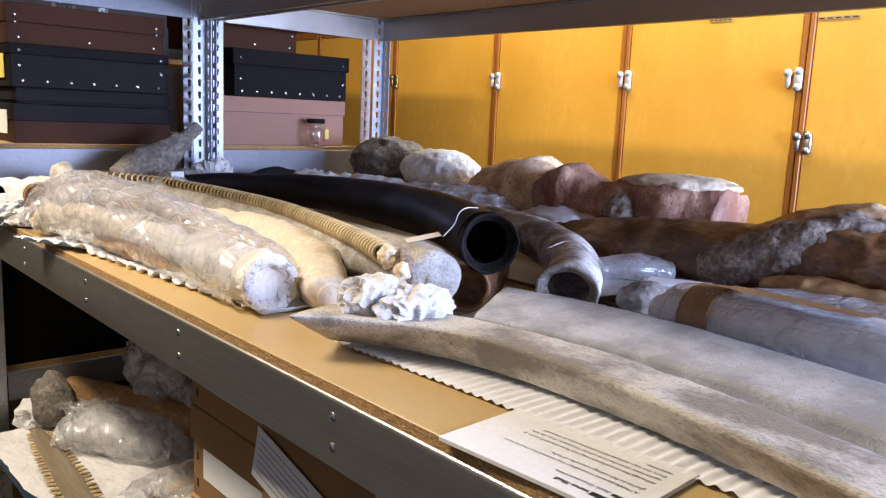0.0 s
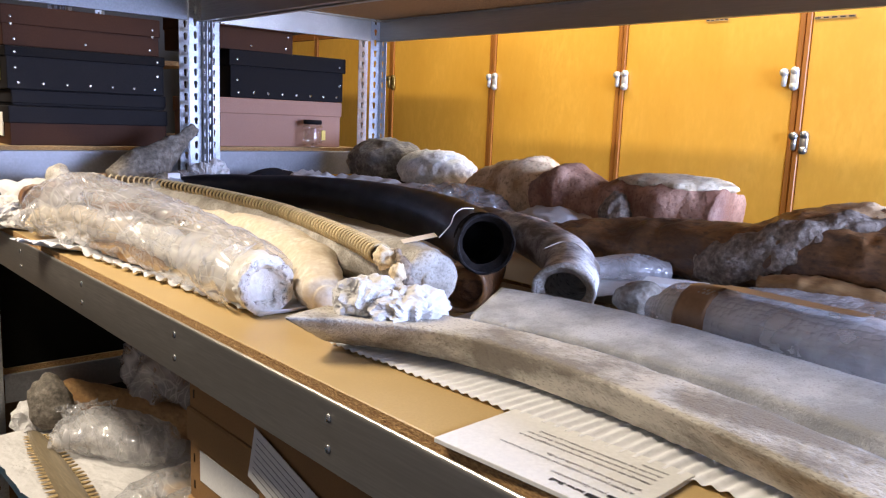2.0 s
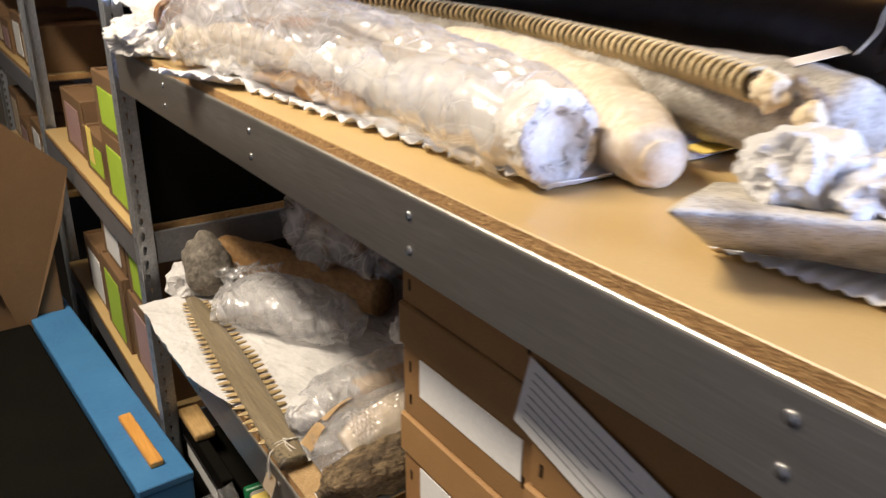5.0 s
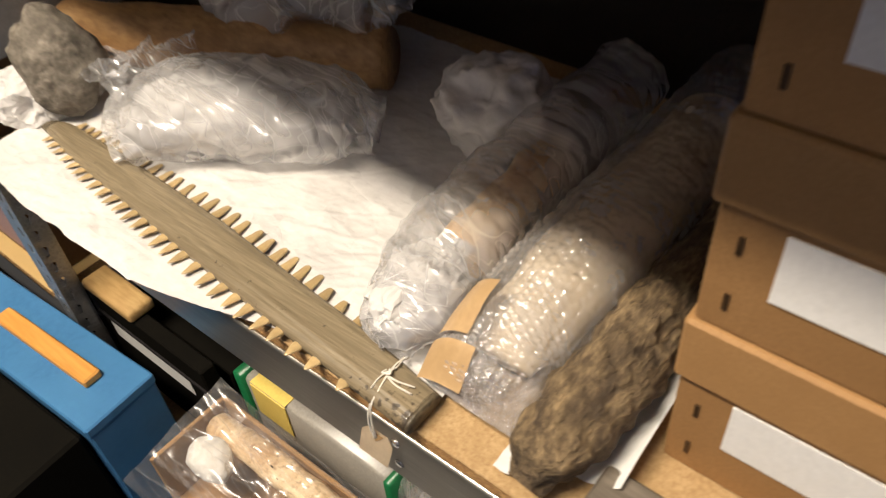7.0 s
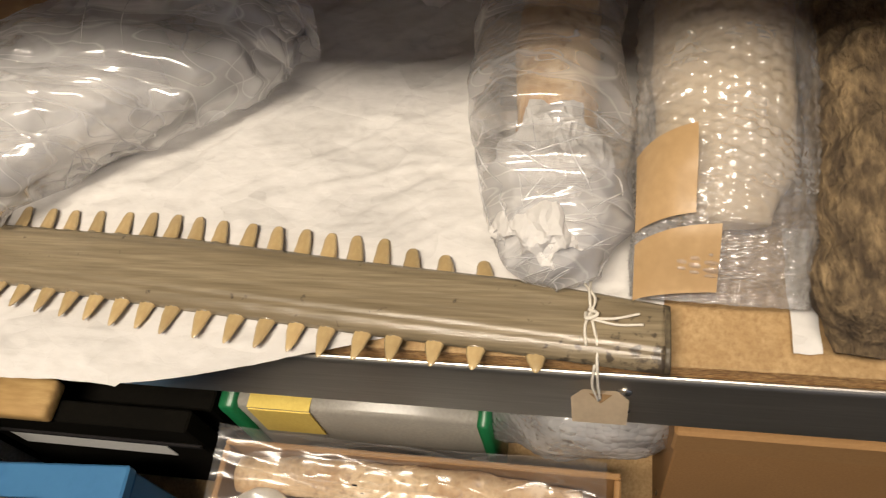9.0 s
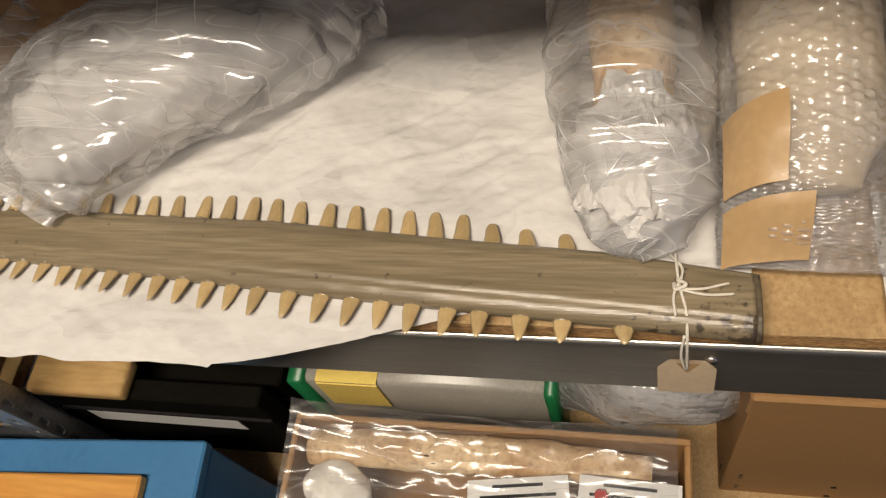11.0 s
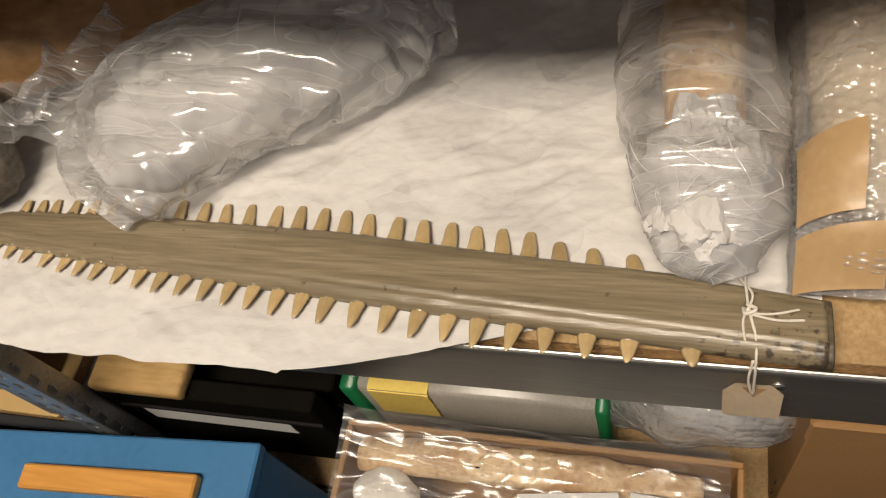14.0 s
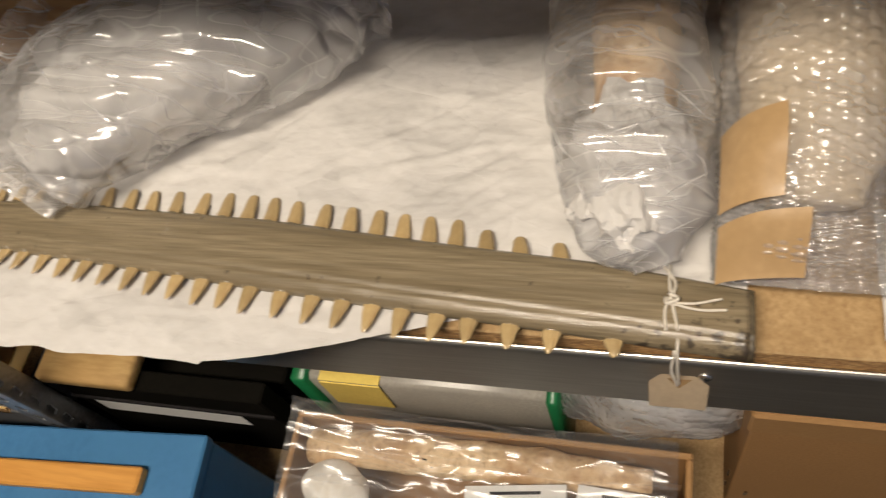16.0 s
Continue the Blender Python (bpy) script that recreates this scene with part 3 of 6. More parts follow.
for a, b in (((0.5, -2.06, 0.9), (0.55, -2.01, 2.35)), ((2.35, -2.06, 0.9), (2.4, -2.01, 2.35)), ((0.55, -2.06, 0.9), (2.35, -2.01, 0.95)), ((0.55, -2.06, 2.30), (2.35, -2.01, 2.35))):
    solo("trim", box(a, b, 0.003), M_CEIL, "white painted window frame member", "window frame", kind="structure", smooth=False)

# ---- steel shelving ----
Z1, Z2, Z3 = 1.071, 0.444, -0.21
Y0, Y1 = 0.15, 2.80
PITCH = 0.0381


def flange(bm, org, along, n_holes, z0, z1, w, first):
    """One perforated strip of a post: a row of keyholes in real openings."""
    org, along = Vector(org), Vector(along)

    def P(s, z):
        return bm.verts.new(org + along * s + Vector((0, 0, z)))
    hole = [(0.0065 * math.cos(a), 0.004 + 0.0065 * math.sin(a)) for a in [radians(d) for d in (-35, 0, 45, 90, 135, 180, 215)]] + [(-0.0034, -0.0125), (0.0034, -0.0125)]
    z = z0
    while z + PITCH <= z1 + 1e-6:
        c = z + PITCH / 2
        inner = [P(w / 2 + x, c + y) for x, y in hole]
        outer = []
        for x, y in hole:
            k = min((w / 2) / max(abs(x), 1e-5), (PITCH / 2) / max(abs(y), 1e-5))
            outer.append(P(w / 2 + x * k, c + y * k))
        corner = [P(w, z + PITCH), P(0, z + PITCH), P(0, z), P(w, z)]
        m = len(hole)
        for i in range(m):
            j = (i + 1) % m
            bm.faces.new((inner[i], outer[i], outer[j], inner[j]))
        done = set()
        for i in range(m):
            j = (i + 1) % m
            a, b = outer[i].co - org, outer[j].co - org
            for ci, cv in enumerate(corner):
                if ci in done:
                    continue
                d = cv.co - org
                on_a = abs((a - d).dot(along)) < 1e-5 or abs(a.z - d.z) < 1e-5
                on_b = abs((b - d).dot(along)) < 1e-5 or abs(b.z - d.z) < 1e-5
                same = abs(a.z - b.z) < 1e-5 or abs((a - b).dot(along)) < 1e-5
                if on_a and on_b and not same:
                    bm.faces.new((outer[i], cv, outer[j]))
                    done.add(ci)
                    break
        z += PITCH


def post(x, y, sx, sy, z0=FLOOR, z1=2.06, label="galvanised steel angle post with keyhole slots"):
    """An angle post: its corner at x, y; flanges go sx along x and sy along y."""
    th = thing("shelf_post", label, "shelf post", (x, y, z0), "shelving posts")
    for name, along, dx, dy in (("flange", (math.copysign(1, sx), 0, 0), 0, 0), ("flange", (0, math.copysign(1, sy), 0), 0, 0)):
        bm = bmesh.new()
        flange(bm, (x, y, 0), along, 0, z0, z1, 0.042, 0)
        bmesh.ops.remove_doubles(bm, verts=bm.verts, dist=0.00001)
        ob = part(name, bm, M_POST, th, smooth=False)
        s = ob.modifiers.new("plate", 'SOLIDIFY')
        s.thickness, s.offset = 0.002, 0
    return th


def beam_bm(y0, y1, ztop, h, inward, x, axis='y'):
    """A rolled steel shelf beam: a web with a rounded top edge, a ledge and a foot."""
    prof = [(0.0, -h), (0.0, -0.006), (0.0003, -0.0035), (0.0011, -0.0016), (0.0024, -0.0004), (0.0035, 0.0), (0.0046, -0.0005), (0.0056, -0.0019), (0.0062, -0.004), (0.0062, -0.014),
            (0.034, -0.014), (0.034, -0.016), (0.0050, -0.016), (0.0050, -0.005), (0.0032, -0.003), (0.002, -0.006), (0.002, -h + 0.002), (0.018, -h + 0.002), (0.018, -h)]
    bm = bmesh.new()
    ends = []
    for yy in (y0, y1):
        row = []
        for px, pz in prof:
            co = (x + inward * px, yy, ztop + pz) if axis == 'y' else (yy, x + inward * px, ztop + pz)
            row.append(bm.verts.new(co))
        ends.append(row)
    k = len(prof)
    for i in range(k):
        j = (i + 1) % k
        bm.faces.new((ends[0][i], ends[0][j], ends[1][j], ends[1][i]))
    return bm


def rivet(parent, x, y, z, d=-1):
    r = part("rivet", cyl((x, y, z), (x + d * 0.0016, y, z), 0.0062, 14, 0.005), M_RIVET, parent)
    part("rivet_hole", cyl((x + d * 0.0014, y, z - 0.0004), (x + d * 0.0021, y, z - 0.0004), 0.0031, 10), M_HOLE, r)


def beam(x, ztop, inward, y0=Y0, y1=Y1, h=0.088, rivets=(), axis='y', steel=M_STEEL, label="grey galvanised steel shelf beam with paired rivets"):
    th = thing("shelf_beam", label, "shelf beam", (x, y0, ztop - h) if axis == 'y' else (y0, x, ztop - h), "shelf beams")
    part("web", beam_bm(y0, y1, ztop, h, inward, x, axis), steel, th, smooth=False)
    for y in rivets:
        for dz in (-0.024, -0.0625):
            rivet(th, x, y, ztop + dz, -inward)
    return th


def board(lo, hi, top, label):
    bm = box(lo, hi, 0.0012)
    ob = solo("shelf_board", bm, [M_CHIP, top], label, "shelf board", "shelf boards", smooth=False)
    for p in ob.data.polygons:
        p.material_index = 1 if p.normal.z > 0.7 else 0
    return ob


RIV = [0.655, 1.098, 1.5375, 1.985, 2.43]
XM, XB = 0.640, 1.345
# posts: outer front corner, pair between the two back-to-back bays, back
for yy, s in ((Y1, -1), (Y0, 1)):
    post(-0.006 if s < 0 else 0.004, yy + (0.058 if s < 0 else 0), 0.042, s * 0.042)
    post(XM, yy, -0.042, s * 0.042)
    post(XM + 0.018, yy, 0.042, s * 0.042)
    post(XB, yy, -0.042, s * 0.042)
for z, top in ((Z1, M_BOARD), (Z2, M_CHIPLOW), (Z3, M_CHIPLOW), (1.76, M_CHIPLOW)):
    bt = z - 0.013
    beam(0.0, bt, 1, rivets=RIV if z > Z3 else ())
    beam(XM, bt, -1)
    board((0.0068, Y0 + 0.03, z - 0.024), (XM - 0.004, Y1 - 0.03, z), top, "chipboard shelf with a raw speckled edge")
    if z in (Z1, 1.76):
        beam(XM + 0.018, bt, 1)
        beam(XB, bt, -1)
        board((XM + 0.022, Y0 + 0.03, z - 0.024), (XB - 0.004, Y1 - 0.03, z), top, "chipboard shelf with a raw speckled edge")
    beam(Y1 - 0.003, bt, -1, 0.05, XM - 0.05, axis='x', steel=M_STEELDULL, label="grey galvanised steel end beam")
    if z in (Z1, 1.76):
        beam(Y1 - 0.003, bt, -1, XM + 0.064, XB - 0.046, axis='x', label="grey galvanised steel end beam")
# next bay along the aisle
Y2, Y3 = 2.875, 4.25
for xx, s in ((0.004, 1), (XM, -1), (XM + 0.018, 1), (XB, -1)):
    post(xx, Y2, s * 0.042, 0.042)
    post(xx, Y3, s * 0.042, -0.042)
for z in (1.262, 0.60, 0.05, 1.90):
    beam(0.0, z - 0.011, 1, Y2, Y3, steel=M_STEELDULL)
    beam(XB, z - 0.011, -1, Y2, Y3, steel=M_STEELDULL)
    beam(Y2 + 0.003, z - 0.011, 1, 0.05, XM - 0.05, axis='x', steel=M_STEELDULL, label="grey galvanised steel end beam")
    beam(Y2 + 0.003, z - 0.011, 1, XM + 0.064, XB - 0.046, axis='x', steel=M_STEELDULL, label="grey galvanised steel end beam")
    board((0.0, Y2 + 0.03, z - 0.024), (XB - 0.004, Y3 - 0.03, z), M_BOARD, "chipboard shelf with a raw speckled edge")

# Unseen panel added to keep window light out of the lower shelves.
solo("end_panel", box((0.05, Y0 - 0.012, FLOOR), (XM, Y0 - 0.004, Z1 - 0.09), 0), M_BIN, "unseen brown panel blocking window light at the shelf end", "end panel", kind="structure", smooth=False)
# Added backs, painted near-black to hold the shade of the lower shelves.
solo("shade_panel", box((XM + 0.006, Y0, FLOOR), (XM + 0.012, Y1 - 0.045, Z1 - 0.10), 0), M_SHADEPANEL, "added back panel with the shelf shade painted in", "back panel", kind="structure", smooth=False)
solo("shade_panel", box((XM + 0.006, Y2 + 0.045, FLOOR), (XM + 0.012, Y3 - 0.05, 1.15), 0), M_SHADEPANEL, "added back panel with the shelf shade painted in", "back panel", kind="structure", smooth=False)

# ---- yellow varnished cabinets ----
XC = 2.158


def latch(parent, y, z, s, material, low=False):
    """A cast sash fastener: plate with lugs, boss and a bent lever."""
    p = part("latch_plate", join(box((XC - 0.016, y - 0.022, z - 0.030), (XC - 0.004, y + 0.006, z + 0.030), 0.004),
             cyl((XC - 0.018, y - 0.008, z + 0.026), (XC - 0.004, y - 0.008, z + 0.026), 0.013, 12), cyl((XC - 0.018, y - 0.008, z - 0.026), (XC - 0.004, y - 0.008, z - 0.026), 0.013, 12)), material, parent)
    part("latch_boss", lump((XC - 0.024, y - 0.006, z), (0.014, 0.019, 0.019), 0.05), material, p)
    part("latch_keeper", join(box((XC - 0.02, y + 0.016, z - 0.028), (XC - 0.004, y + 0.034, z + 0.034), 0.005), cyl((XC - 0.022, y + 0.026, z + 0.02), (XC - 0.004, y + 0.026, z + 0.02), 0.014, 12)), material, parent)
    part("latch_lever", wire([(XC - 0.034, y - 0.004, z), (XC - 0.038, y + 0.02 * s, z + 0.012), (XC - 0.036, y + 0.045 * s, z + 0.016), (XC - 0.034, y + 0.062 * s, z + 0.036)], 0.0045, 12, 8), material, p)


STILES = [0.135, 0.85, 1.572, 2.291, 3.010, 3.765, 4.50, 5.25, 6.0]
CTOP, CBOT = 1.83, FLOOR
for i, (a, b) in enumerate(zip(STILES, STILES[1:])):
    cab = thing("cabinet", "tall yellow varnished plywood cabinet with a flush door", "cabinet", (XC + 0.3, (a + b) / 2, CBOT), "row of specimen cabinets")
    part("carcass", box((XC + 0.012, a + 0.001, CBOT), (XC + 0.62, b - 0.001, CTOP + 0.03), 0.003), M_STILE, cab, smooth=False)
    part("stile", box((XC - 0.003, a + 0.002, CBOT + 0.05), (XC + 0.012, a + 0.021, CTOP), 0.002), M_STILE, cab, smooth=False)
    part("stile", box((XC - 0.007, b - 0.019, CBOT + 0.05), (XC + 0.012, b - 0.002, CTOP), 0.002), M_STILE, cab, smooth=False)
    part("top_rail", box((XC - 0.004, a + 0.021, CTOP - 0.012), (XC + 0.012, b - 0.019, CTOP + 0.01), 0.002), M_STILE, cab, smooth=False)
    door = part("door", box((XC, a + 0.023, CBOT + 0.05), (XC + 0.012, b - 0.021, CTOP - 0.014), 0.002), M_YELLOW, cab, "flat varnished plywood door", smooth=False)
    part("door_seam", box((XC - 0.0012, a + 0.026, 0.62), (XC, b - 0.024, 0.63), 0.0), M_STILE, door, smooth=False)
    latch(cab, b + 0.024 if i == 1 else b - 0.018, 1.565, 1 if i != 2 else -1, M_LATCH if i != 4 else M_BRASS)
    if i in (1, 5):
        latch(cab, b - 0.03, 1.357, 0.2, M_STEEL)
    # number card and drawer-name strip by the top of the door
    card = part("number_card", box((XC - 0.0015, b - 0.078, 1.782), (XC, b - 0.035, 1.803), 0), M_PAPER, door, smooth=False)
    face = Matrix(((0, 0, -1, XC - 0.0022), (-1, 0, 0, b - 0.04), (0, 1, 0, 1.7855), (0, 0, 0, 1)))
    if i in (0, 1, 2, 3, 4):
        writing("GC%d" % {0: 6, 1: 6, 2: 5, 3: 4, 4: 3}[i] if i in (1, 2) else "GC", 0.017, face, card)
    if i in (0, 1):
        face = Matrix(((0, 0, -1, XC - 0.0012), (-1, 0, 0, b - 0.04), (0, 1, 0, 1.766), (0, 0, 0, 1)))
        writing("PALAEOZOIC FOSSILS", 0.013, face, door, bold=0.0003)
    else:
        bars(door, (XC - 0.0012, b - 0.04, 1.776), (0, -1, 0), (0, 0, -1), [0.11], 0.008, 0.014, M_INK)
    part("keyhole", box((XC - 0.001, (a + b) / 2 - 0.003, 1.765), (XC, (a + b) / 2 + 0.004, 1.79), 0), M_INK, door, smooth=False)
    rnd = random.Random(40 + i)
    for k in range(5):
        yy, zz = rnd.uniform(a + 0.08, b - 0.08), rnd.uniform(1.1, 1.75)
        part("knock", lump((XC, yy, zz), (0.0012, rnd.uniform(0.003, 0.009), rnd.uniform(0.002, 0.004)), 0.3, 90, k, 2), M_STILE, door)

# small printed strips near the tops of the cabinet doors
for ya, yb_, z in [(1.418, 1.549, 1.757), (1.849, 1.937, 1.773), (3.526, 3.663, 1.799)]:
    strip = thing("door_label", "small printed brown strip on a yellow cabinet door", "label", (2.15, ya, z), "cabinet door labels")
    part("card", box((2.1535, ya, z - 0.005), (2.1545, yb_, z + 0.005), 0), M_WOODBLK, strip, smooth=False)
    for k in range(5):
        w = (yb_ - ya) / 5
        part("writing", box((2.1528, ya + w * (k + 0.15), z - 0.0022), (2.1535, ya + w * (k + 0.8), z + 0.0018), 0), M_INK, strip, smooth=False)


# ---- boxes of the next bay ----
def lidded_box(name, lo, hi, lid_h, m_body, m_lid, label, studs=0, category="storage box", card=False, group="storage boxes", lid_over=0.004):
    th = thing(name, label, category, ((lo[0] + hi[0]) / 2, (lo[1] + hi[1]) / 2, lo[2]), group)
    part("body", box(lo, (hi[0], hi[1], hi[2] - lid_h * 0.3), 0.002), m_body, th, smooth=False)
    o = lid_over
    lid = part("lid", box((lo[0] - o, lo[1] - o, hi[2] - lid_h), (hi[0] + o, hi[1] + o, hi[2]), 0.003), m_lid, th, smooth=False)
    for k in range(studs):
        x = lo[0] + 0.03 + (hi[0] - lo[0] - 0.06) * k / max(1, studs - 1)
        part("stud", lump((x, lo[1] - 0.001, lo[2] + 0.018), (0.005, 0.002, 0.005), 0, sub=2), M_RIVET, th, "steel stud")
    if studs:
        for z in (hi[2] - lid_h * 0.6, lo[2] + 0.06):
            for x in (lo[0] + 0.022, hi[0] - 0.022):
                part("stud", lump((x, lo[1] - o - 0.0005, z), (0.0045, 0.002, 0.0045), 0, sub=2), M_RIVET, th, "steel stud")
    if card:
        c = part("label_card", box((lo[0] - o - 0.0015, lo[1] + 0.06, lo[2] + 0.025), (lo[0] - o + 0.001, lo[1] + 0.17, lo[2] + 0.095), 0), M_NOTE if card == 2 else M_PAPER, th, smooth=False)
        bars(c, (lo[0] - o - 0.0022, lo[1] + 0.16, lo[2] + 0.085), (0, -1, 0), (0, 0, -1), [0.08, 0.06, 0.085], 0.004, 0.014)
    return th


F = 1.262
yb = 2.93
lidded_box("archive_box", (0.11, yb, F), (0.575, yb + 0.36, F + 0.115), 0.05, M_BOXBROWN, M_BOXGREY, "red-brown card box with a charcoal lid", card=1)
lidded_box("archive_box", (0.105, yb - 0.01, F + 0.163), (0.565, yb + 0.35, F + 0.285), 0.03, M_BOXGREY, M_BOXBLACK, "charcoal card box with steel corner studs", studs=7, card=2)
lidded_box("archive_box", (0.12, yb, F + 0.116), (0.57, yb + 0.36, F + 0.162), 0.04, M_BOXGREY, M_BOXGREY, "shallow charcoal card box", card=0)
lidded_box("archive_box", (0.10, yb, F + 0.286), (0.555, yb + 0.36, F + 0.40), 0.055, M_BOXBROWN, M_BOXBROWN, "red-brown card box below the top shelf", studs=3)
lidded_box("archive_box", (0.775, yb + 0.02, F), (1.275, yb + 0.40, F + 0.17), 0.055, M_BOXPINK, M_BOXPINK, "pinkish brown card box on the steel shelf", lid_over=0.005)
lidded_box("archive_box", (0.815, yb + 0.02, F + 0.171), (1.285, yb + 0.40, F + 0.335), 0.055, M_BOXBLACK, M_BOXBLACK, "black card box with steel studs", studs=8, lid_over=0.008)
lidded_box("archive_box", (0.74, yb + 0.05, F + 0.336), (1.08, yb + 0.40, F + 0.46), 0.05, M_BOXBROWN, M_BOXBROWN, "red-brown card box on a black box", studs=3)

jar = thing("specimen_jar", "small clear glass jar with a dark metal lid", "jar", (1.115, 2.885, F))
part("glass", sweep([(1.115, 2.893, F + 0.001), (1.115, 2.8931, F + 0.012), (1.115, 2.893, F + 0.072), (1.115, 2.8931, F + 0.086)], [0.034, 0.037, 0.037, 0.032], [0.034, 0.037, 0.037, 0.032], n=16, seg=28), M_GLASS, jar)
part("lid", cyl((1.115, 2.893, F + 0.086), (1.115, 2.893, F + 0.102), 0.034, 28, bevel=0.002), M_BOXBLACK, jar, "dark screw lid")
part("label_card", box((1.13, 2.853, F + 0.03), (1.145, 2.857, F + 0.065), 0), M_NOTE, jar, smooth=False)

# green-labelled bins and boxes lower in the next bay
def bin_box(lo, hi, m, face, label):
    th = thing("specimen_bin", label, "storage box", ((lo[0] + hi[0]) / 2, (lo[1] + hi[1]) / 2, lo[2]), "specimen bins")
    w = 0.008
    part("side_panel", box(lo, (lo[0] + w, hi[1], hi[2]), 0.002), m, th, smooth=False)
    part("side_panel", box((hi[0] - w, lo[1], lo[2]), hi, 0.002), m, th, smooth=False)
    part("end_panel", box((lo[0] + w, lo[1], lo[2]), (hi[0] - w, lo[1] + w, hi[2]), 0.002), m, th, smooth=False)
    part("end_panel", box((lo[0] + w, hi[1] - w, lo[2]), (hi[0] - w, hi[1], hi[2]), 0.002), m, th, smooth=False)
    part("lid", box((lo[0] + w, lo[1] + w, hi[2] - 0.02), (hi[0] - w, hi[1] - w, hi[2] - 0.008), 0.002), m, th, smooth=False)
    part("label_card", box((lo[0] - 0.0025, lo[1] + 0.05, lo[2] + 0.02), (lo[0] - 0.0005, hi[1] - 0.06, hi[2] - 0.04), 0), face, th, smooth=False)
    return th


for k, (y, w, h, z, face) in enumerate(((2.93, 0.30, 0.20, 0.60, M_LIME), (3.27, 0.30, 0.14, 0.60, M_LIME), (3.62, 0.34, 0.20, 0.60, M_PINKCARD), (2.93, 0.30, 0.16, 0.801, M_LIME),
                                        (2.93, 0.32, 0.24, 0.05, M_PINKCARD), (2.93, 0.32, 0.20, 0.291, M_LIME), (3.28, 0.30, 0.26, 0.05, M_LIME), (3.62, 0.30, 0.22, 0.05, M_PAPER), (3.28, 0.30, 0.16, 0.311, M_PAPER))):
    bin_box((0.02 + 0.01 * (k % 3), y, z + 0.001), (0.15, y + w, z + h), M_BIN, face, "kraft card specimen bin with a coloured label")
solo("paper_slip", box((-0.012, 3.20, 0.70), (-0.010, 3.26, 0.80), 0, pose(0, 0, 0)), M_NOTE, "yellow paper slip hanging from a specimen bin", "paper", smooth=False)

# Black sheet added to stand for the deep shade inside the next bay.
solo("end_panel", box((0.055, 2.905, 0.601), (0.595, 2.925, 1.14), 0.002), M_FILESHADE, "black sheet standing in for shade in the next bay", "end panel", kind="structure", smooth=False)
# a further bay beyond it
for xx, s_ in ((0.004, 1), (XB, -1)):
    post(xx, 4.33, s_ * 0.042, 0.042)
    post(xx, 5.75, s_ * 0.042, -0.042)
for z in (1.62, 1.20, 0.78, 0.30):
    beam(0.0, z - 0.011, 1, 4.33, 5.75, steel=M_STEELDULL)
    board((0.0115, 4.36, z - 0.024), (XB - 0.004, 5.72, z), M_BOARD, "chipboard shelf with a raw speckled edge")
    for k in range(4):
        bin_box((0.03 + 0.01 * (k % 2), 4.39 + 0.34 * k, z + 0.001), (0.35, 4.69 + 0.34 * k, z + (0.20, 0.15, 0.24, 0.18)[(k + int(z * 10)) % 4]), M_BIN, (M_TAG, M_PAPER, M_PINKCARD)[k % 3], "kraft card specimen bin with a paper label")

# cardboard tray jutting into the aisle; its shade is put in as darker card
tray = thing("cardboard_sheet", "large folded brown cardboard sheet leaning in the aisle", "cardboard", (-0.2, 3.7, FLOOR))
bm = bmesh.new()
bm.faces.new([bm.verts.new(p) for p in ((-0.42, 3.66, 0.93), (-0.19, 3.70, 0.75), (-0.012, 3.72, 0.568), (-0.058, 3.71, 0.397), (-0.232, 3.70, -0.03), (-0.285, 3.69, 0.18), (-0.45, 3.66, 0.30))])
bmesh.ops.triangulate(bm, faces=bm.faces[:])
bmesh.ops.recalc_face_normals(bm, faces=bm.faces)
bmesh.ops.solidify(bm, geom=bm.faces[:], thickness=0.006)
part("panel", bm, M_BIN, tray, smooth=False)
part("panel", box((-0.44, 3.72, FLOOR + 0.3), (-0.10, 4.0, 0.56), 0.003), M_BIN, tray, smooth=False)
part("prop", box((-0.38, 3.74, FLOOR), (-0.14, 3.95, FLOOR + 0.299), 0.004), M_BOXBLACK, tray, smooth=False)

# ---- upper shelf ----
# printed card
card = thing("label_card", "white foam board label with black printed text", "label", (0.07, 0.79, Z1))
d_long, d_deep = Vector((0.012, -0.215, 0)), Vector((0.131, 0.006, 0))
corner = Vector((-0.004, 0.905, Z1 + 0.0008))
long_u, deep_u = d_long.normalized(), Vector((0, 0, 1)).cross(d_long.normalized())
cm = Matrix(((long_u.x, deep_u.x, 0, corner.x), (long_u.y, deep_u.y, 0, corner.y), (0, 0, 1, corner.z), (0, 0, 0, 1)))
part("board", box((0, 0, 0), (0.216, 0.126, 0.005), 0.0006, cm), M_PAPER, card, smooth=False)
LINES = [("aurus Skull", 0.0105, 0.018, 0.082, 0.00018), ("yford, Gloucestershire", 0.0082, 0.0305, 0.071, 0), ("A Middle Jurassic crocodilian that looked like the modern", 0.0082, 0.0485, 0.012, 0),
         ("gharial or fish-eating crocodile of India.", 0.0082, 0.0585, 0.012, 0), ("Although the crocodilians may not have changed much in", 0.0082, 0.0765, 0.012, 0),
         ("appearance since the time of the dinosaurs, they do not", 0.0082, 0.0865, 0.012, 0), ("share the key characteristics of dinosaurs so evolved", 0.0082, 0.0965, 0.012, 0), ("separately.", 0.0082, 0.1065, 0.012, 0)]
LEFT = 0.212
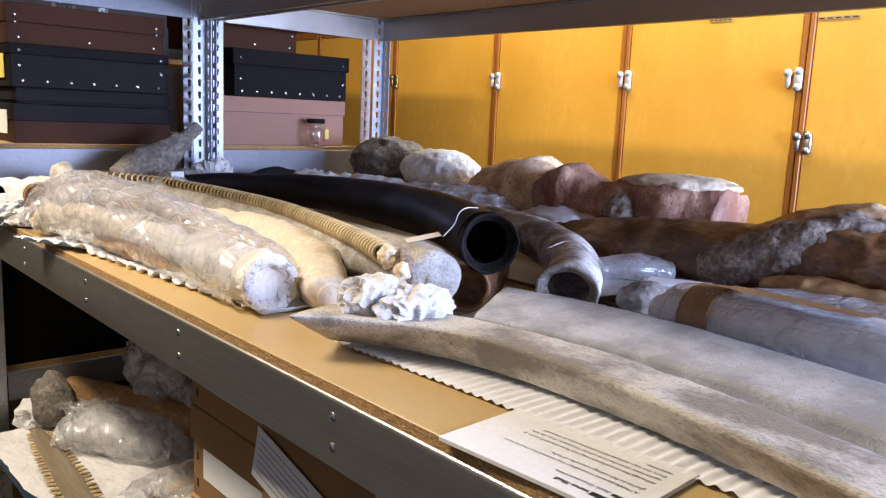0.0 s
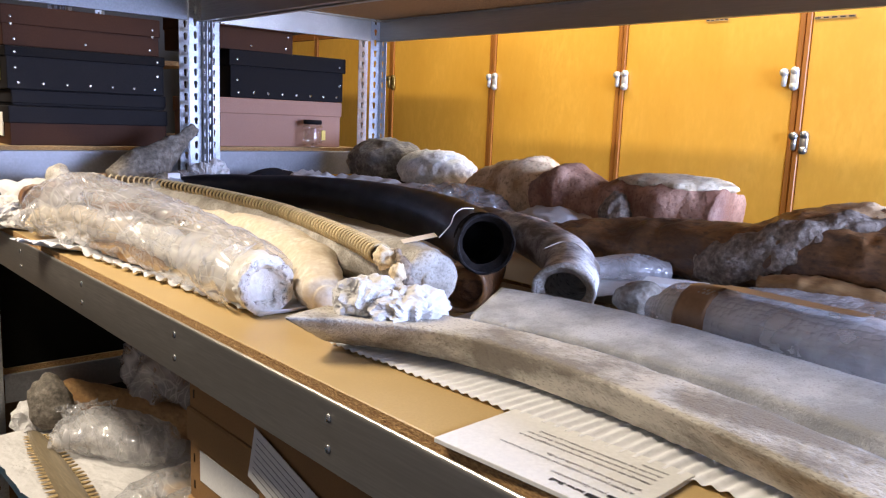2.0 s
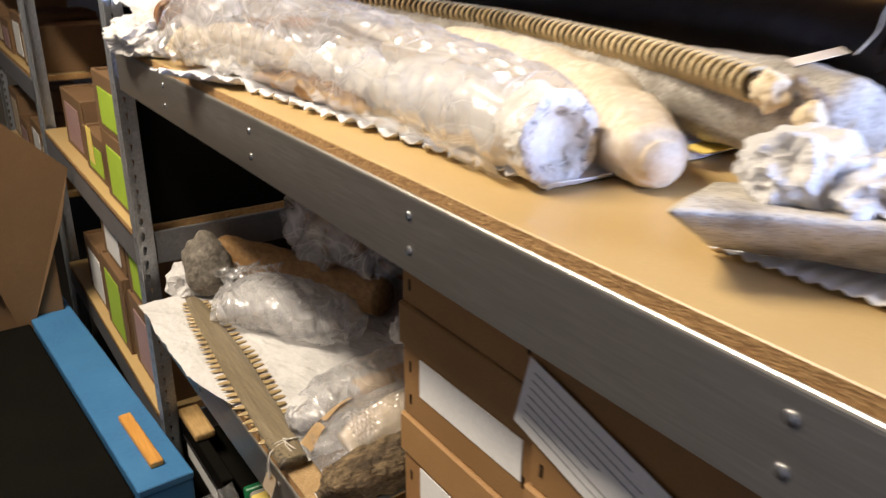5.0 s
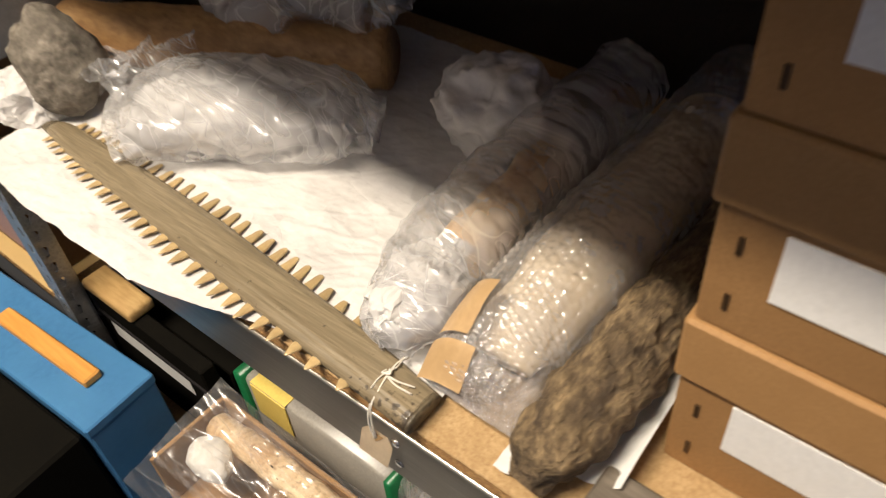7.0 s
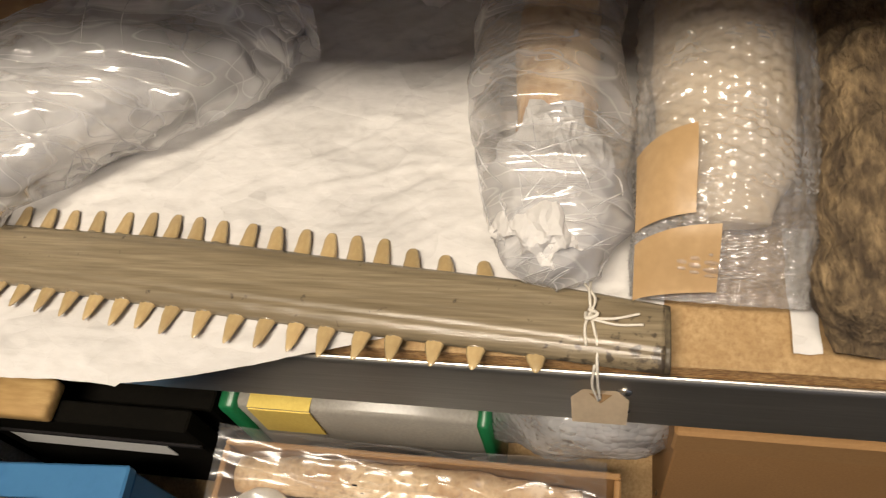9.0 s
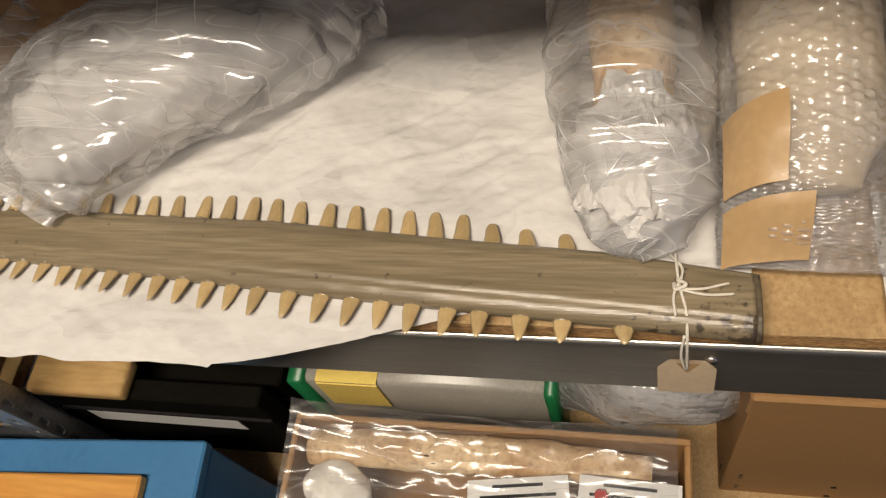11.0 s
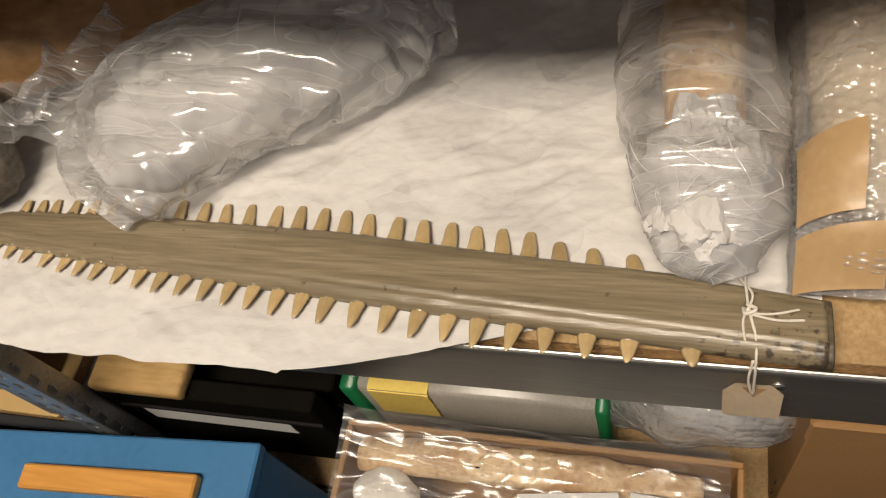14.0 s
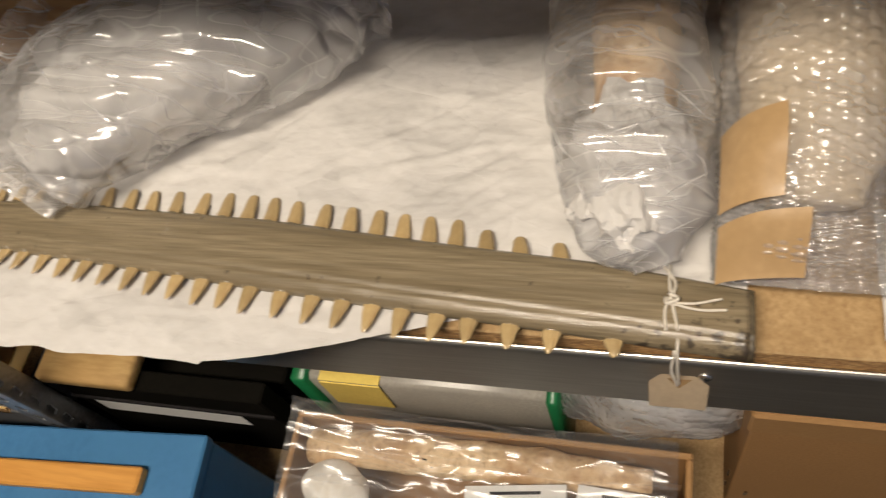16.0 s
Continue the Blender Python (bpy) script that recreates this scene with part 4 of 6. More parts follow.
for text, size, down, inset, bold in LINES:
    if down < 0.04:
        m = cm @ Matrix(((-1, 0, 0, 0.170 if down < 0.02 else 0.184), (0, -1, 0, down), (0, 0, 1, 0.0055), (0, 0, 0, 1)))
    else:
        m = cm @ Matrix(((-1, 0, 0, LEFT - inset), (0, -1, 0, down), (0, 0, 1, 0.0055), (0, 0, 0, 1)))
    writing(text, size * 0.80, m, card, bold=bold)
for w0, w1, down, h in ((0.172, 0.200, 0.0115, 0.007), (0.186, 0.200, 0.0245, 0.005)):
    q = [cm @ Vector(v) for v in ((w0, down, 0.0055), (w1, down, 0.0055), (w1, down + h, 0.0055), (w0, down + h, 0.0055))]
    bm = bmesh.new()
    bm.faces.new([bm.verts.new(v) for v in q])
    part("writing", bm, M_INK, card, smooth=False)


# rippled foam under the long bones
def ripple(u, v, p):
    lift = 0.020 * max(0, (0.16 - u)) / 0.16 * max(0, 1 - abs(v - 0.86) * 7) if u < 0.16 else 0
    return 0.005 + 0.0018 * math.sin(p.y * 2 * math.pi / 0.016 + 3 * p.x) + 0.0015 * rough_at(p, 18) + lift


solo("foam_sheet", sheet((0.100, 1.25, Z1), (0.51, 0.02, 0), (0.035, -0.85, 0), 24, 300, ripple, 0.0005), M_FOAM, "white rippled foam packing sheet under long bones", "packing foam")
solo("foam_sheet", sheet((0.018, 2.28, Z1), (0.36, 0.02, 0), (0.075, -0.86, 0), 24, 260,
     lambda u, v, p: p + Vector((0.006 * math.sin(v * 120) - 0.075 * max(0, 1 - v * 4), 0, 0.007 + 0.0035 * math.sin(p.y * 2 * math.pi / 0.024) + 0.002 * rough_at(p, 14) + 0.012 * max(0, 1 - u * 9) * (1 if v < 0.25 else 0.2))), 0.0015),
     M_FOAM, "white foam sheet with a scalloped front edge", "packing foam")

# long grey bones along the front: four uneven corner lines, flat faces between them
def prism_bone(corners, n, amp, freq, seed, across=7, soft=2):
    lines = [spline(c, n) for c in corners]
    bm = bmesh.new()
    rings = []
    for i in range(n + 1):
        q = [ln[i] for ln in lines]
        loop = []
        for a, b in zip(q, q[1:] + q[:1]):
            loop += [a.lerp(b, k / across) for k in range(across)]
        for _ in range(soft):
            loop = [(loop[k - 1] + loop[k] * 2 + loop[(k + 1) % len(loop)]) / 4 for k in range(len(loop))]
        mid = sum(loop, Vector()) / len(loop)
        row = []
        for p in loop:
            d = (p - mid).normalized()
            row.append(bm.verts.new(p + d * amp * (rough_at(p, freq, seed) + 0.5 * rough_at(p, freq * 4, seed))))
        rings.append(row)
    m = len(rings[0])
    for r0, r1 in zip(rings, rings[1:]):
        for j in range(m):
            bm.faces.new((r0[j], r0[(j + 1) % m], r1[(j + 1) % m], r1[j]))
    for row in (rings[0], rings[-1]):
        c = bm.verts.new(sum((v.co for v in row), Vector()) / m)
        for j in range(m):
            bm.faces.new((row[j], row[(j + 1) % m], c))
    return bm


RIB_FRONT = [(0.004, 1.214), (0.072, 1.148), (0.124, 1.072), (0.147, 0.977), (0.148, 0.874), (0.136, 0.776), (0.107, 0.625), (0.055, 0.42)]
RIB_BACK = [(0.100, 1.245), (0.158, 1.196), (0.198, 1.130), (0.228, 1.00), (0.236, 0.88), (0.228, 0.780), (0.204, 0.63), (0.15, 0.42)]
RIB_LOW = [(0.083, 1.232), (0.138, 1.132), (0.166, 1.04), (0.176, 0.945), (0.175, 0.85), (0.168, 0.755), (0.145, 0.61), (0.09, 0.42)]
solo("rib_bone", prism_bone([[(x, y, Z1 + 0.012) for x, y in RIB_LOW], [(x, y, Z1 + 0.061) for x, y in RIB_FRONT], [(x, y, Z1 + 0.059) for x, y in RIB_BACK], [(x - 0.012, y, Z1 + 0.012) for x, y in RIB_BACK]], 150, 0.0016, 30, 2, 9, 1), M_RIB,
     "long curved grey fossil rib with a pitted worn surface", "fossil bone")
SLAB_FRONT = [(0.262, 1.135), (0.285, 1.04), (0.300, 0.92), (0.298, 0.78), (0.280, 0.62), (0.25, 0.42)]
SLAB_BACK = [(0.408, 1.212), (0.440, 1.075), (0.445, 0.92), (0.430, 0.78), (0.405, 0.62), (0.37, 0.42)]
solo("flat_bone", prism_bone([[(x + 0.004, y, Z1 + 0.012) for x, y in SLAB_FRONT], [(x, y, Z1 + 0.044) for x, y in SLAB_FRONT], [(x, y, Z1 + 0.057) for x, y in SLAB_BACK], [(x - 0.004, y, Z1 + 0.012) for x, y in SLAB_BACK]], 120, 0.0016, 24, 3, 9, 1), M_SLAB,
     "broad flat pale grey fossil bone on rippled foam", "fossil bone")

# bagged white bones at the front edge
WB = solo("white_bone", sweep([(0.13, 1.80, Z1 + 0.046), (0.128, 1.70, Z1 + 0.050), (0.122, 1.58, Z1 + 0.050), (0.108, 1.440, Z1 + 0.049)], [0.032, 0.043, 0.044, 0.046], [0.030, 0.043, 0.044, 0.046],
     n=80, seg=56, amp=0.0060, freq=24, mouth=0.012, wall=0.70), M_WHITEBONE, "chalky white tube-shaped bone with a broken hollow end", "fossil bone")
tagged(part("rim", sweep([(0.1095, 1.456, Z1 + 0.049), (0.1075, 1.434, Z1 + 0.049)], [0.0465, 0.0462], [0.0465, 0.0462], n=6, seg=84, amp=0.0050, freq=85, seed=9, mouth=0.014, wall=0.72, caps=False), M_RIMCHIP, WB), "flaking white crust")
solo("white_bone", sweep([(0.115, 2.06, Z1 + 0.040), (0.118, 1.97, Z1 + 0.048), (0.125, 1.87, Z1 + 0.050), (0.128, 1.80, Z1 + 0.042)], [0.02, 0.034, 0.038, 0.030], [0.02, 0.030, 0.036, 0.030], n=40, seg=32, amp=0.009, freq=26, seed=25), M_WHITEBONE,
     "chalky white bone fragment in a clear bag", "fossil bone")
solo("bone_splinter", sweep([(0.065, 2.10, Z1 + 0.020), (0.075, 1.98, Z1 + 0.026), (0.085, 1.86, Z1 + 0.024), (0.09, 1.79, Z1 + 0.018)], [0.010, 0.022, 0.020, 0.008], [0.008, 0.015, 0.014, 0.006], n=40, seg=20, amp=0.006, freq=34, seed=35), M_BROWNBONE,
     "flaky brown bone splinter in a clear bag", "fossil bone")
solo("white_bone", sweep([(0.05, 2.34, Z1 + 0.040), (0.07, 2.22, Z1 + 0.050), (0.10, 2.10, Z1 + 0.046), (0.15, 2.0, Z1 + 0.03)], [0.02, 0.042, 0.036, 0.02], [0.028, 0.040, 0.034, 0.02], n=40, seg=28, amp=0.008, freq=30, seed=5), M_CREAM,
     "broken pale bone fragment inside a clear bag", "fossil bone")
solo("white_bone", sweep([(0.03, 2.42, Z1 + 0.034), (0.045, 2.34, Z1 + 0.042), (0.075, 2.27, Z1 + 0.040)], [0.018, 0.034, 0.02], [0.022, 0.035, 0.02], n=24, seg=24, amp=0.009, freq=40, seed=15), M_PALECAP,
     "pale crumbling bone end in a clear bag", "fossil bone")
solo("dark_bone_splinter", sweep([(0.12, 2.25, Z1 + 0.088), (0.17, 2.08, Z1 + 0.095), (0.20, 1.95, Z1 + 0.08)], [0.010, 0.016, 0.008], [0.008, 0.011, 0.006], n=24, seg=16, amp=0.004, freq=40), M_DARKBROWN, "dark splinter of bone in a clear bag", "fossil bone")
bag("plastic_bag", "clear crumpled polythene bag holding white bones", [(0.075, 2.38, Z1 + 0.070), (0.095, 2.28, Z1 + 0.080), (0.122, 2.05, Z1 + 0.074), (0.126, 1.80, Z1 + 0.066), (0.122, 1.62, Z1 + 0.058), (0.110, 1.466, Z1 + 0.053)],
    [0.080, 0.098, 0.092, 0.076, 0.062, 0.051], [0.056, 0.072, 0.066, 0.060, 0.054, 0.050], 220, 104, 0.0085, 14, 7, M_FILM, 40)

solo("plastic_bag", sheet((-0.012, 2.50, Z1 + 0.012), (0.21, 0.03, 0.085), (0.045, -0.42, -0.006), 50, 80, lambda u, v, p: 0.016 * rough_at(p, 13, 4, True) + 0.022 * math.sin(math.pi * u) * (1 - 0.5 * v)), M_FILM, "loose open end of a clear polythene bag", "plastic bag")

# cream bone beside it
solo("cream_bone", sweep([(0.33, 2.30, Z1 + 0.04), (0.30, 2.0, Z1 + 0.05), (0.275, 1.74, Z1 + 0.056), (0.255, 1.56, Z1 + 0.052), (0.212, 1.455, Z1 + 0.045), (0.180, 1.385, Z1 + 0.036), (0.172, 1.366, Z1 + 0.034)], [0.03, 0.045, 0.055, 0.050, 0.043, 0.035, 0.018], [0.03, 0.045, 0.052, 0.048, 0.044, 0.035, 0.018],
     n=80, seg=40, amp=0.007, freq=18, seed=2), M_CREAM, "smooth cream-coloured bone with a rounded end", "fossil bone")

# grey-skinned long bone carrying a ribbed strap of tooth sockets
saw = thing("long_jaw_bone", "long grey curved bone with a tan ribbed ridge", "fossil bone", (0.37, 2.0, Z1))
JP = [(0.20, 2.74, Z1 + 0.085), (0.36, 2.50, Z1 + 0.072), (0.395, 2.15, Z1 + 0.066), (0.380, 1.80, Z1 + 0.064), (0.335, 1.52, Z1 + 0.070), (0.312, 1.36, Z1 + 0.074), (0.290, 1.262, Z1 + 0.072), (0.284, 1.238, Z1 + 0.070)]
part("shaft", sweep(JP, [0.020, 0.040, 0.048, 0.052, 0.054, 0.054, 0.050, 0.022], [0.02, 0.034, 0.040, 0.042, 0.046, 0.048, 0.046, 0.020], n=100, seg=56, amp=0.005, freq=26), M_GREYSKIN, saw)
part("broken_rim", sweep([(0.252, 1.292, Z1 + 0.114), (0.240, 1.262, Z1 + 0.100), (0.236, 1.246, Z1 + 0.076), (0.242, 1.240, Z1 + 0.052)], [0.004, 0.009, 0.008, 0.005], [0.004, 0.008, 0.008, 0.005], n=40, seg=16, amp=0.006, freq=70, seed=4), M_CRUST, saw, "dark ragged edge of the grey skin")
SP = [(0.17, 2.73, Z1 + 0.118), (0.345, 2.56, Z1 + 0.112), (0.382, 2.30, Z1 + 0.112), (0.382, 2.06, Z1 + 0.112), (0.366, 1.85, Z1 + 0.112), (0.327, 1.65, Z1 + 0.111), (0.283, 1.47, Z1 + 0.110), (0.240, 1.315, Z1 + 0.106)]
strap = part("ridge", sweep(SP, [0.008, 0.009, 0.0105, 0.0115, 0.0125, 0.013, 0.012], [0.007, 0.008, 0.009, 0.0095, 0.0105, 0.011, 0.010], n=200, seg=16), M_STRAPDARK, saw, "dark core of the ribbed ridge")
C = spline(SP, 260)
ring_mesh = None
for i in range(14, 258, 3):
    t = (C[min(i + 1, 260)] - C[i - 1]).normalized()
    r = 0.0132 + 0.0045 * i / 260
    if ring_mesh is None:
        b = bmesh.new()
        prof = []
        for a in range(14):
            f = 2 * math.pi * a / 14
            prof.append([(math.cos(f) * (0.95 + 0.23 * math.cos(g)), math.sin(f) * 0.86 * (0.95 + 0.23 * math.cos(g)), 0.22 * math.sin(g)) for g in (0, 1.57, 3.14, 4.71)])
        vv = [[b.verts.new(p) for p in q] for q in prof]
        for a in range(14):
            for g in range(4):
                b.faces.new((vv[a][g], vv[(a + 1) % 14][g], vv[(a + 1) % 14][(g + 1) % 4], vv[a][(g + 1) % 4]))
        ring_mesh = mesh_of("ring", b, M_STRAP)
    ob = new("ring", ring_mesh)
    ob.parent = saw
    side = t.cross(Vector((0, 0, 1))).normalized()
    up = side.cross(t)
    rm = Matrix((side, up, t)).transposed().to_4x4()
    ob.matrix_parent_inverse = place_of(saw).inverted()
    ob.matrix_basis = Matrix.Translation(C[i]) @ rm @ Matrix.Diagonal((r, r, r, 1))
part("broken_end", lump((0.236, 1.303, Z1 + 0.104), (0.016, 0.018, 0.017), 0.35, 90, 14), M_PALECAP, saw, "yellow broken end of the ridge")
part("broken_end", lump((0.226, 1.256, Z1 + 0.084), (0.013, 0.015, 0.020), 0.3, 80, 4), M_PALECAP, saw, "yellowish broken bone end")

wad((0.122, 1.192, Z1 + 0.074), (0.033, 0.031, 0.025), 0.40, 46, 9, Z1 + 0.052, "crumpled white tissue paper wad")
wad((0.156, 1.140, Z1 + 0.068), (0.040, 0.026, 0.020), 0.45, 46, 19, Z1 + 0.050, "crumpled white tissue paper wad")
solo("paper_slip", box((0.275, 1.395, Z1 + 0.020), (0.325, 1.43, Z1 + 0.0215), 0), M_NOTE, "small yellow paper note under a bone", "paper", smooth=False)

# great black tusk
tusk = thing("black_tusk", "large glossy black curved tusk with a hollow end", "tusk", (0.55, 1.9, Z1))
part("shaft", sweep([(0.36, 2.56, Z1 + 0.105), (0.53, 2.36, Z1 + 0.110), (0.615, 2.08, Z1 + 0.115), (0.605, 1.80, Z1 + 0.119), (0.525, 1.50, Z1 + 0.122), (0.392, 1.240, Z1 + 0.122)], [0.018, 0.034, 0.043, 0.048, 0.049, 0.048], [0.018, 0.034, 0.044, 0.049, 0.050, 0.049],
     n=80, seg=48, amp=0.0012, freq=20, mouth=0.14, wall=0.93), M_TUSK, tusk)
part("rim", sweep([(0.4025, 1.260, Z1 + 0.122), (0.3910, 1.2385, Z1 + 0.122)], [0.0488, 0.0492], [0.0498, 0.0502], n=4, seg=64, amp=0.0022, freq=50, mouth=0.016, wall=0.95, caps=False), M_TUSKRIM, tusk, "chipped brown rim of the tusk")
solo("string", wire([(0.335, 1.290, Z1 + 0.130), (0.352, 1.283, Z1 + 0.150), (0.362, 1.285, Z1 + 0.166), (0.385, 1.292, Z1 + 0.174), (0.42, 1.30, Z1 + 0.172)], 0.0009, 24), M_STRING, "white cotton string round a black tusk", "string")
solo("specimen_tag", box((-0.030, -0.007, 0), (0.030, 0.007, 0.0008), 0.0003, look((0.312, 1.312, Z1 + 0.128), (0.10, 1.10, Z1 + 0.9)) @ pose(0, 0, 0, 0, 0, -28)), M_TAG, "buff card tag tied to a black tusk", "tag", smooth=False)
# tusk below it
solo("brown_tusk", sweep([(0.76, 1.62, Z1 + 0.038), (0.63, 1.47, Z1 + 0.040), (0.50, 1.36, Z1 + 0.040), (0.385, 1.285, Z1 + 0.042)], [0.030, 0.038, 0.042, 0.043], [0.03, 0.038, 0.042, 0.043], n=40, seg=32, mouth=0.05, wall=0.84), M_DARKBROWN, "dark brown hollow tusk under a black one", "tusk")

# grey horn
horn = thing("grey_horn", "curved grey hollow horn with a pale chipped rim", "horn", (0.65, 1.3, Z1))
part("shaft", sweep([(0.80, 1.74, Z1 + 0.085), (0.755, 1.56, Z1 + 0.088), (0.705, 1.40, Z1 + 0.082), (0.640, 1.27, Z1 + 0.066), (0.545, 1.188, Z1 + 0.052), (0.502, 1.165, Z1 + 0.046)], [0.030, 0.038, 0.043, 0.046, 0.049, 0.053], [0.030, 0.038, 0.043, 0.045, 0.045, 0.046], n=60, seg=40, amp=0.0022, freq=22, mouth=0.14, wall=0.86), M_HORN, horn)
part("rim", sweep([(0.512, 1.170, Z1 + 0.0475), (0.500, 1.164, Z1 + 0.0455)], [0.0528, 0.0538], [0.0462, 0.0466], n=4, seg=60, amp=0.0028, freq=55, mouth=0.012, wall=0.86, caps=False), M_HORNRIM, horn, "pale chipped rim")
solo("string", wire([(0.600, 1.175, Z1 + 0.075), (0.605, 1.215, Z1 + 0.104), (0.60, 1.25, Z1 + 0.110), (0.575, 1.275, Z1 + 0.095)], 0.0012, 24), M_STRING, "white cotton string tied round a grey horn", "string")

# bubble-wrapped parcel with tape
def bubbles(n, seg, length, girth, pitch=0.0105, h=0.0016):
    def f(i, j):
        s, g = i / n * length, j / seg * girth
        r = round(g / (pitch * 0.866))
        x = (s / pitch + (0.5 if r % 2 else 0)) % 1 - 0.5
        y = (g - r * pitch * 0.866) / pitch
        return h * max(0, 1 - (x * x + y * y) / 0.17)
    return f


def parcel(pts, wide, high, n, seg, length, girth, mat_, label, seed=0, amp=0.004):
    return solo("bubble_wrap_parcel", sweep(pts, wide, high, n=n, seg=seg, amp=amp, freq=16, seed=seed, relief=bubbles(n, seg, length, girth)), mat_, label, "bubble wrap")


pk = thing("wrapped_parcel", "bubble-wrapped specimen bound with brown tape", "parcel", (0.6, 0.85, Z1))
PP = [(0.540, 1.010, Z1 + 0.045), (0.538, 0.96, Z1 + 0.050), (0.535, 0.87, Z1 + 0.050), (0.530, 0.72, Z1 + 0.050), (0.52, 0.50, Z1 + 0.050)]
part("bubble_wrap", sweep(PP, [0.03, 0.052, 0.058, 0.062, 0.06], [0.02, 0.042, 0.045, 0.046, 0.045], n=170, seg=110, amp=0.004, freq=18, relief=bubbles(170, 110, 0.5, 0.33)), M_BUBBLE2, pk, "clear bubble wrap")
part("specimen", sweep(PP, [0.02, 0.043, 0.048, 0.052, 0.05], [0.012, 0.034, 0.036, 0.037, 0.036], n=30, seg=24, amp=0.004, freq=20), M_PAPER, pk, "white paper wrapping inside the bubble wrap")
part("tape", sweep([(0.5375, 0.945, Z1 + 0.050), (0.5355, 0.895, Z1 + 0.050)], [0.0575, 0.0595], [0.0475, 0.0485], n=10, seg=40, amp=0.0015, freq=30), M_TAPEBROWN, pk, "glossy brown parcel tape")
part("tape", sheet((0.512, 0.905, Z1 + 0.1005), (0.05, 0, -0.004), (-0.010, -0.20, -0.001), 8, 20, lambda u, v, p: 0.0015 + 0.001 * rough_at(p, 20)), M_TAPEBROWN, pk, "strip of brown parcel tape")

# small items beside it
solo("small_fossil", lump((0.622, 1.098, Z1 + 0.032), (0.048, 0.040, 0.030), 0.18, 30, 12, 4, False, Z1 + 0.003), M_STONEGREY, "small grey pitted fossil lump", "fossil")
solo("white_strip", box((-0.03, -0.055, 0), (0.03, 0.055, 0.006), 0.001, pose(0.725, 1.095, Z1 + 0.044, 0, 0, 24)), M_PAPER, "narrow white card strip lying on packing", "card", smooth=False)
solo("tissue_paper", sheet((0.62, 1.30, Z1 + 0.012), (0.36, 0.02, 0), (0.05, -0.50, 0), 40, 50, lambda u, v, p: 0.012 * rough_at(p, 14, 5, True)), M_TISSUE, "flat white tissue paper spread under fossils", "tissue paper")
parcel([(0.74, 1.285, Z1 + 0.042), (0.79, 1.235, Z1 + 0.048), (0.84, 1.185, Z1 + 0.042)], [0.04, 0.05, 0.04], [0.02, 0.026, 0.02], 60, 60, 0.2, 0.2, M_BUBBLE2, "small flat bubble-wrapped packet", 4)

# large dark brown limb bone
solo("limb_bone", sweep([(0.88, 1.58, Z1 + 0.045), (0.915, 1.42, Z1 + 0.062), (0.935, 1.26, Z1 + 0.072), (0.945, 1.10, Z1 + 0.078), (0.97, 0.95, Z1 + 0.098), (1.00, 0.80, Z1 + 0.10), (1.02, 0.62, Z1 + 0.10)],
     [0.030, 0.062, 0.070, 0.074, 0.10, 0.12, 0.11], [0.022, 0.040, 0.050, 0.055, 0.078, 0.082, 0.08], n=120, seg=60, amp=0.010, freq=13, seed=8, ridged=True), M_DARKBROWN, "massive dark brown fossil limb bone", "fossil bone")
solo("bone_crust", sweep([(0.895, 1.17, Z1 + 0.045), (0.885, 1.08, Z1 + 0.075), (0.89, 0.98, Z1 + 0.115), (0.93, 0.90, Z1 + 0.150), (0.97, 0.82, Z1 + 0.155)], [0.02, 0.035, 0.032, 0.04, 0.03], [0.02, 0.045, 0.045, 0.035, 0.02], n=60, seg=36, amp=0.010, freq=26, seed=12), M_CRUST, "grey crusted broken face on a limb bone", "fossil bone")
solo("pale_bone_end", lump((0.995, 0.90, Z1 + 0.135), (0.07, 0.10, 0.058), 0.22, 18, 3, 4), M_TANBONE, "rough tan broken end of a limb bone", "fossil bone")
solo("bark_like_bone", sweep([(0.84, 1.00, Z1 + 0.055), (0.86, 0.90, Z1 + 0.055), (0.86, 0.78, Z1 + 0.05)], [0.02, 0.04, 0.03], [0.012, 0.024, 0.02], n=30, seg=20, amp=0.006, freq=40), M_BROWNBONE, "split brown bone fragment on bubble wrap", "fossil bone")
parcel([(0.76, 1.02, Z1 + 0.03), (0.80, 0.90, Z1 + 0.034), (0.82, 0.70, Z1 + 0.034)], [0.05, 0.08, 0.08], [0.018, 0.026, 0.026], 110, 90, 0.33, 0.35, M_BUBBLE2, "flat bubble wrap packing under bones", 6)

# vertebra and red bone at the back
red = thing("red_fossil_bone", "red-brown fossil vertebra mass with a pale upper face", "fossil bone", (1.12, 1.5, Z1))
part("body", sweep([(1.075, 1.74, Z1 + 0.115), (1.10, 1.66, Z1 + 0.135), (1.12, 1.56, Z1 + 0.115), (1.13, 1.47, Z1 + 0.120), (1.14, 1.36, Z1 + 0.125), (1.15, 1.24, Z1 + 0.115)], [0.045, 0.075, 0.070, 0.095, 0.115, 0.09], [0.05, 0.080, 0.062, 0.078, 0.080, 0.070],
     n=100, seg=70, amp=0.010, freq=19, seed=4, power=2.8), M_REDBONE, red)
part("upper_face", lump((1.145, 1.365, Z1 + 0.190), (0.100, 0.140, 0.022), 0.10, 26, 5, 5), M_PALECAP, red, "pale porous upper face")
part("knob", lump((1.045, 1.455, Z1 + 0.115), (0.045, 0.045, 0.048), 0.25, 34, 8, 4), M_CRUST, red, "grey rounded knob")
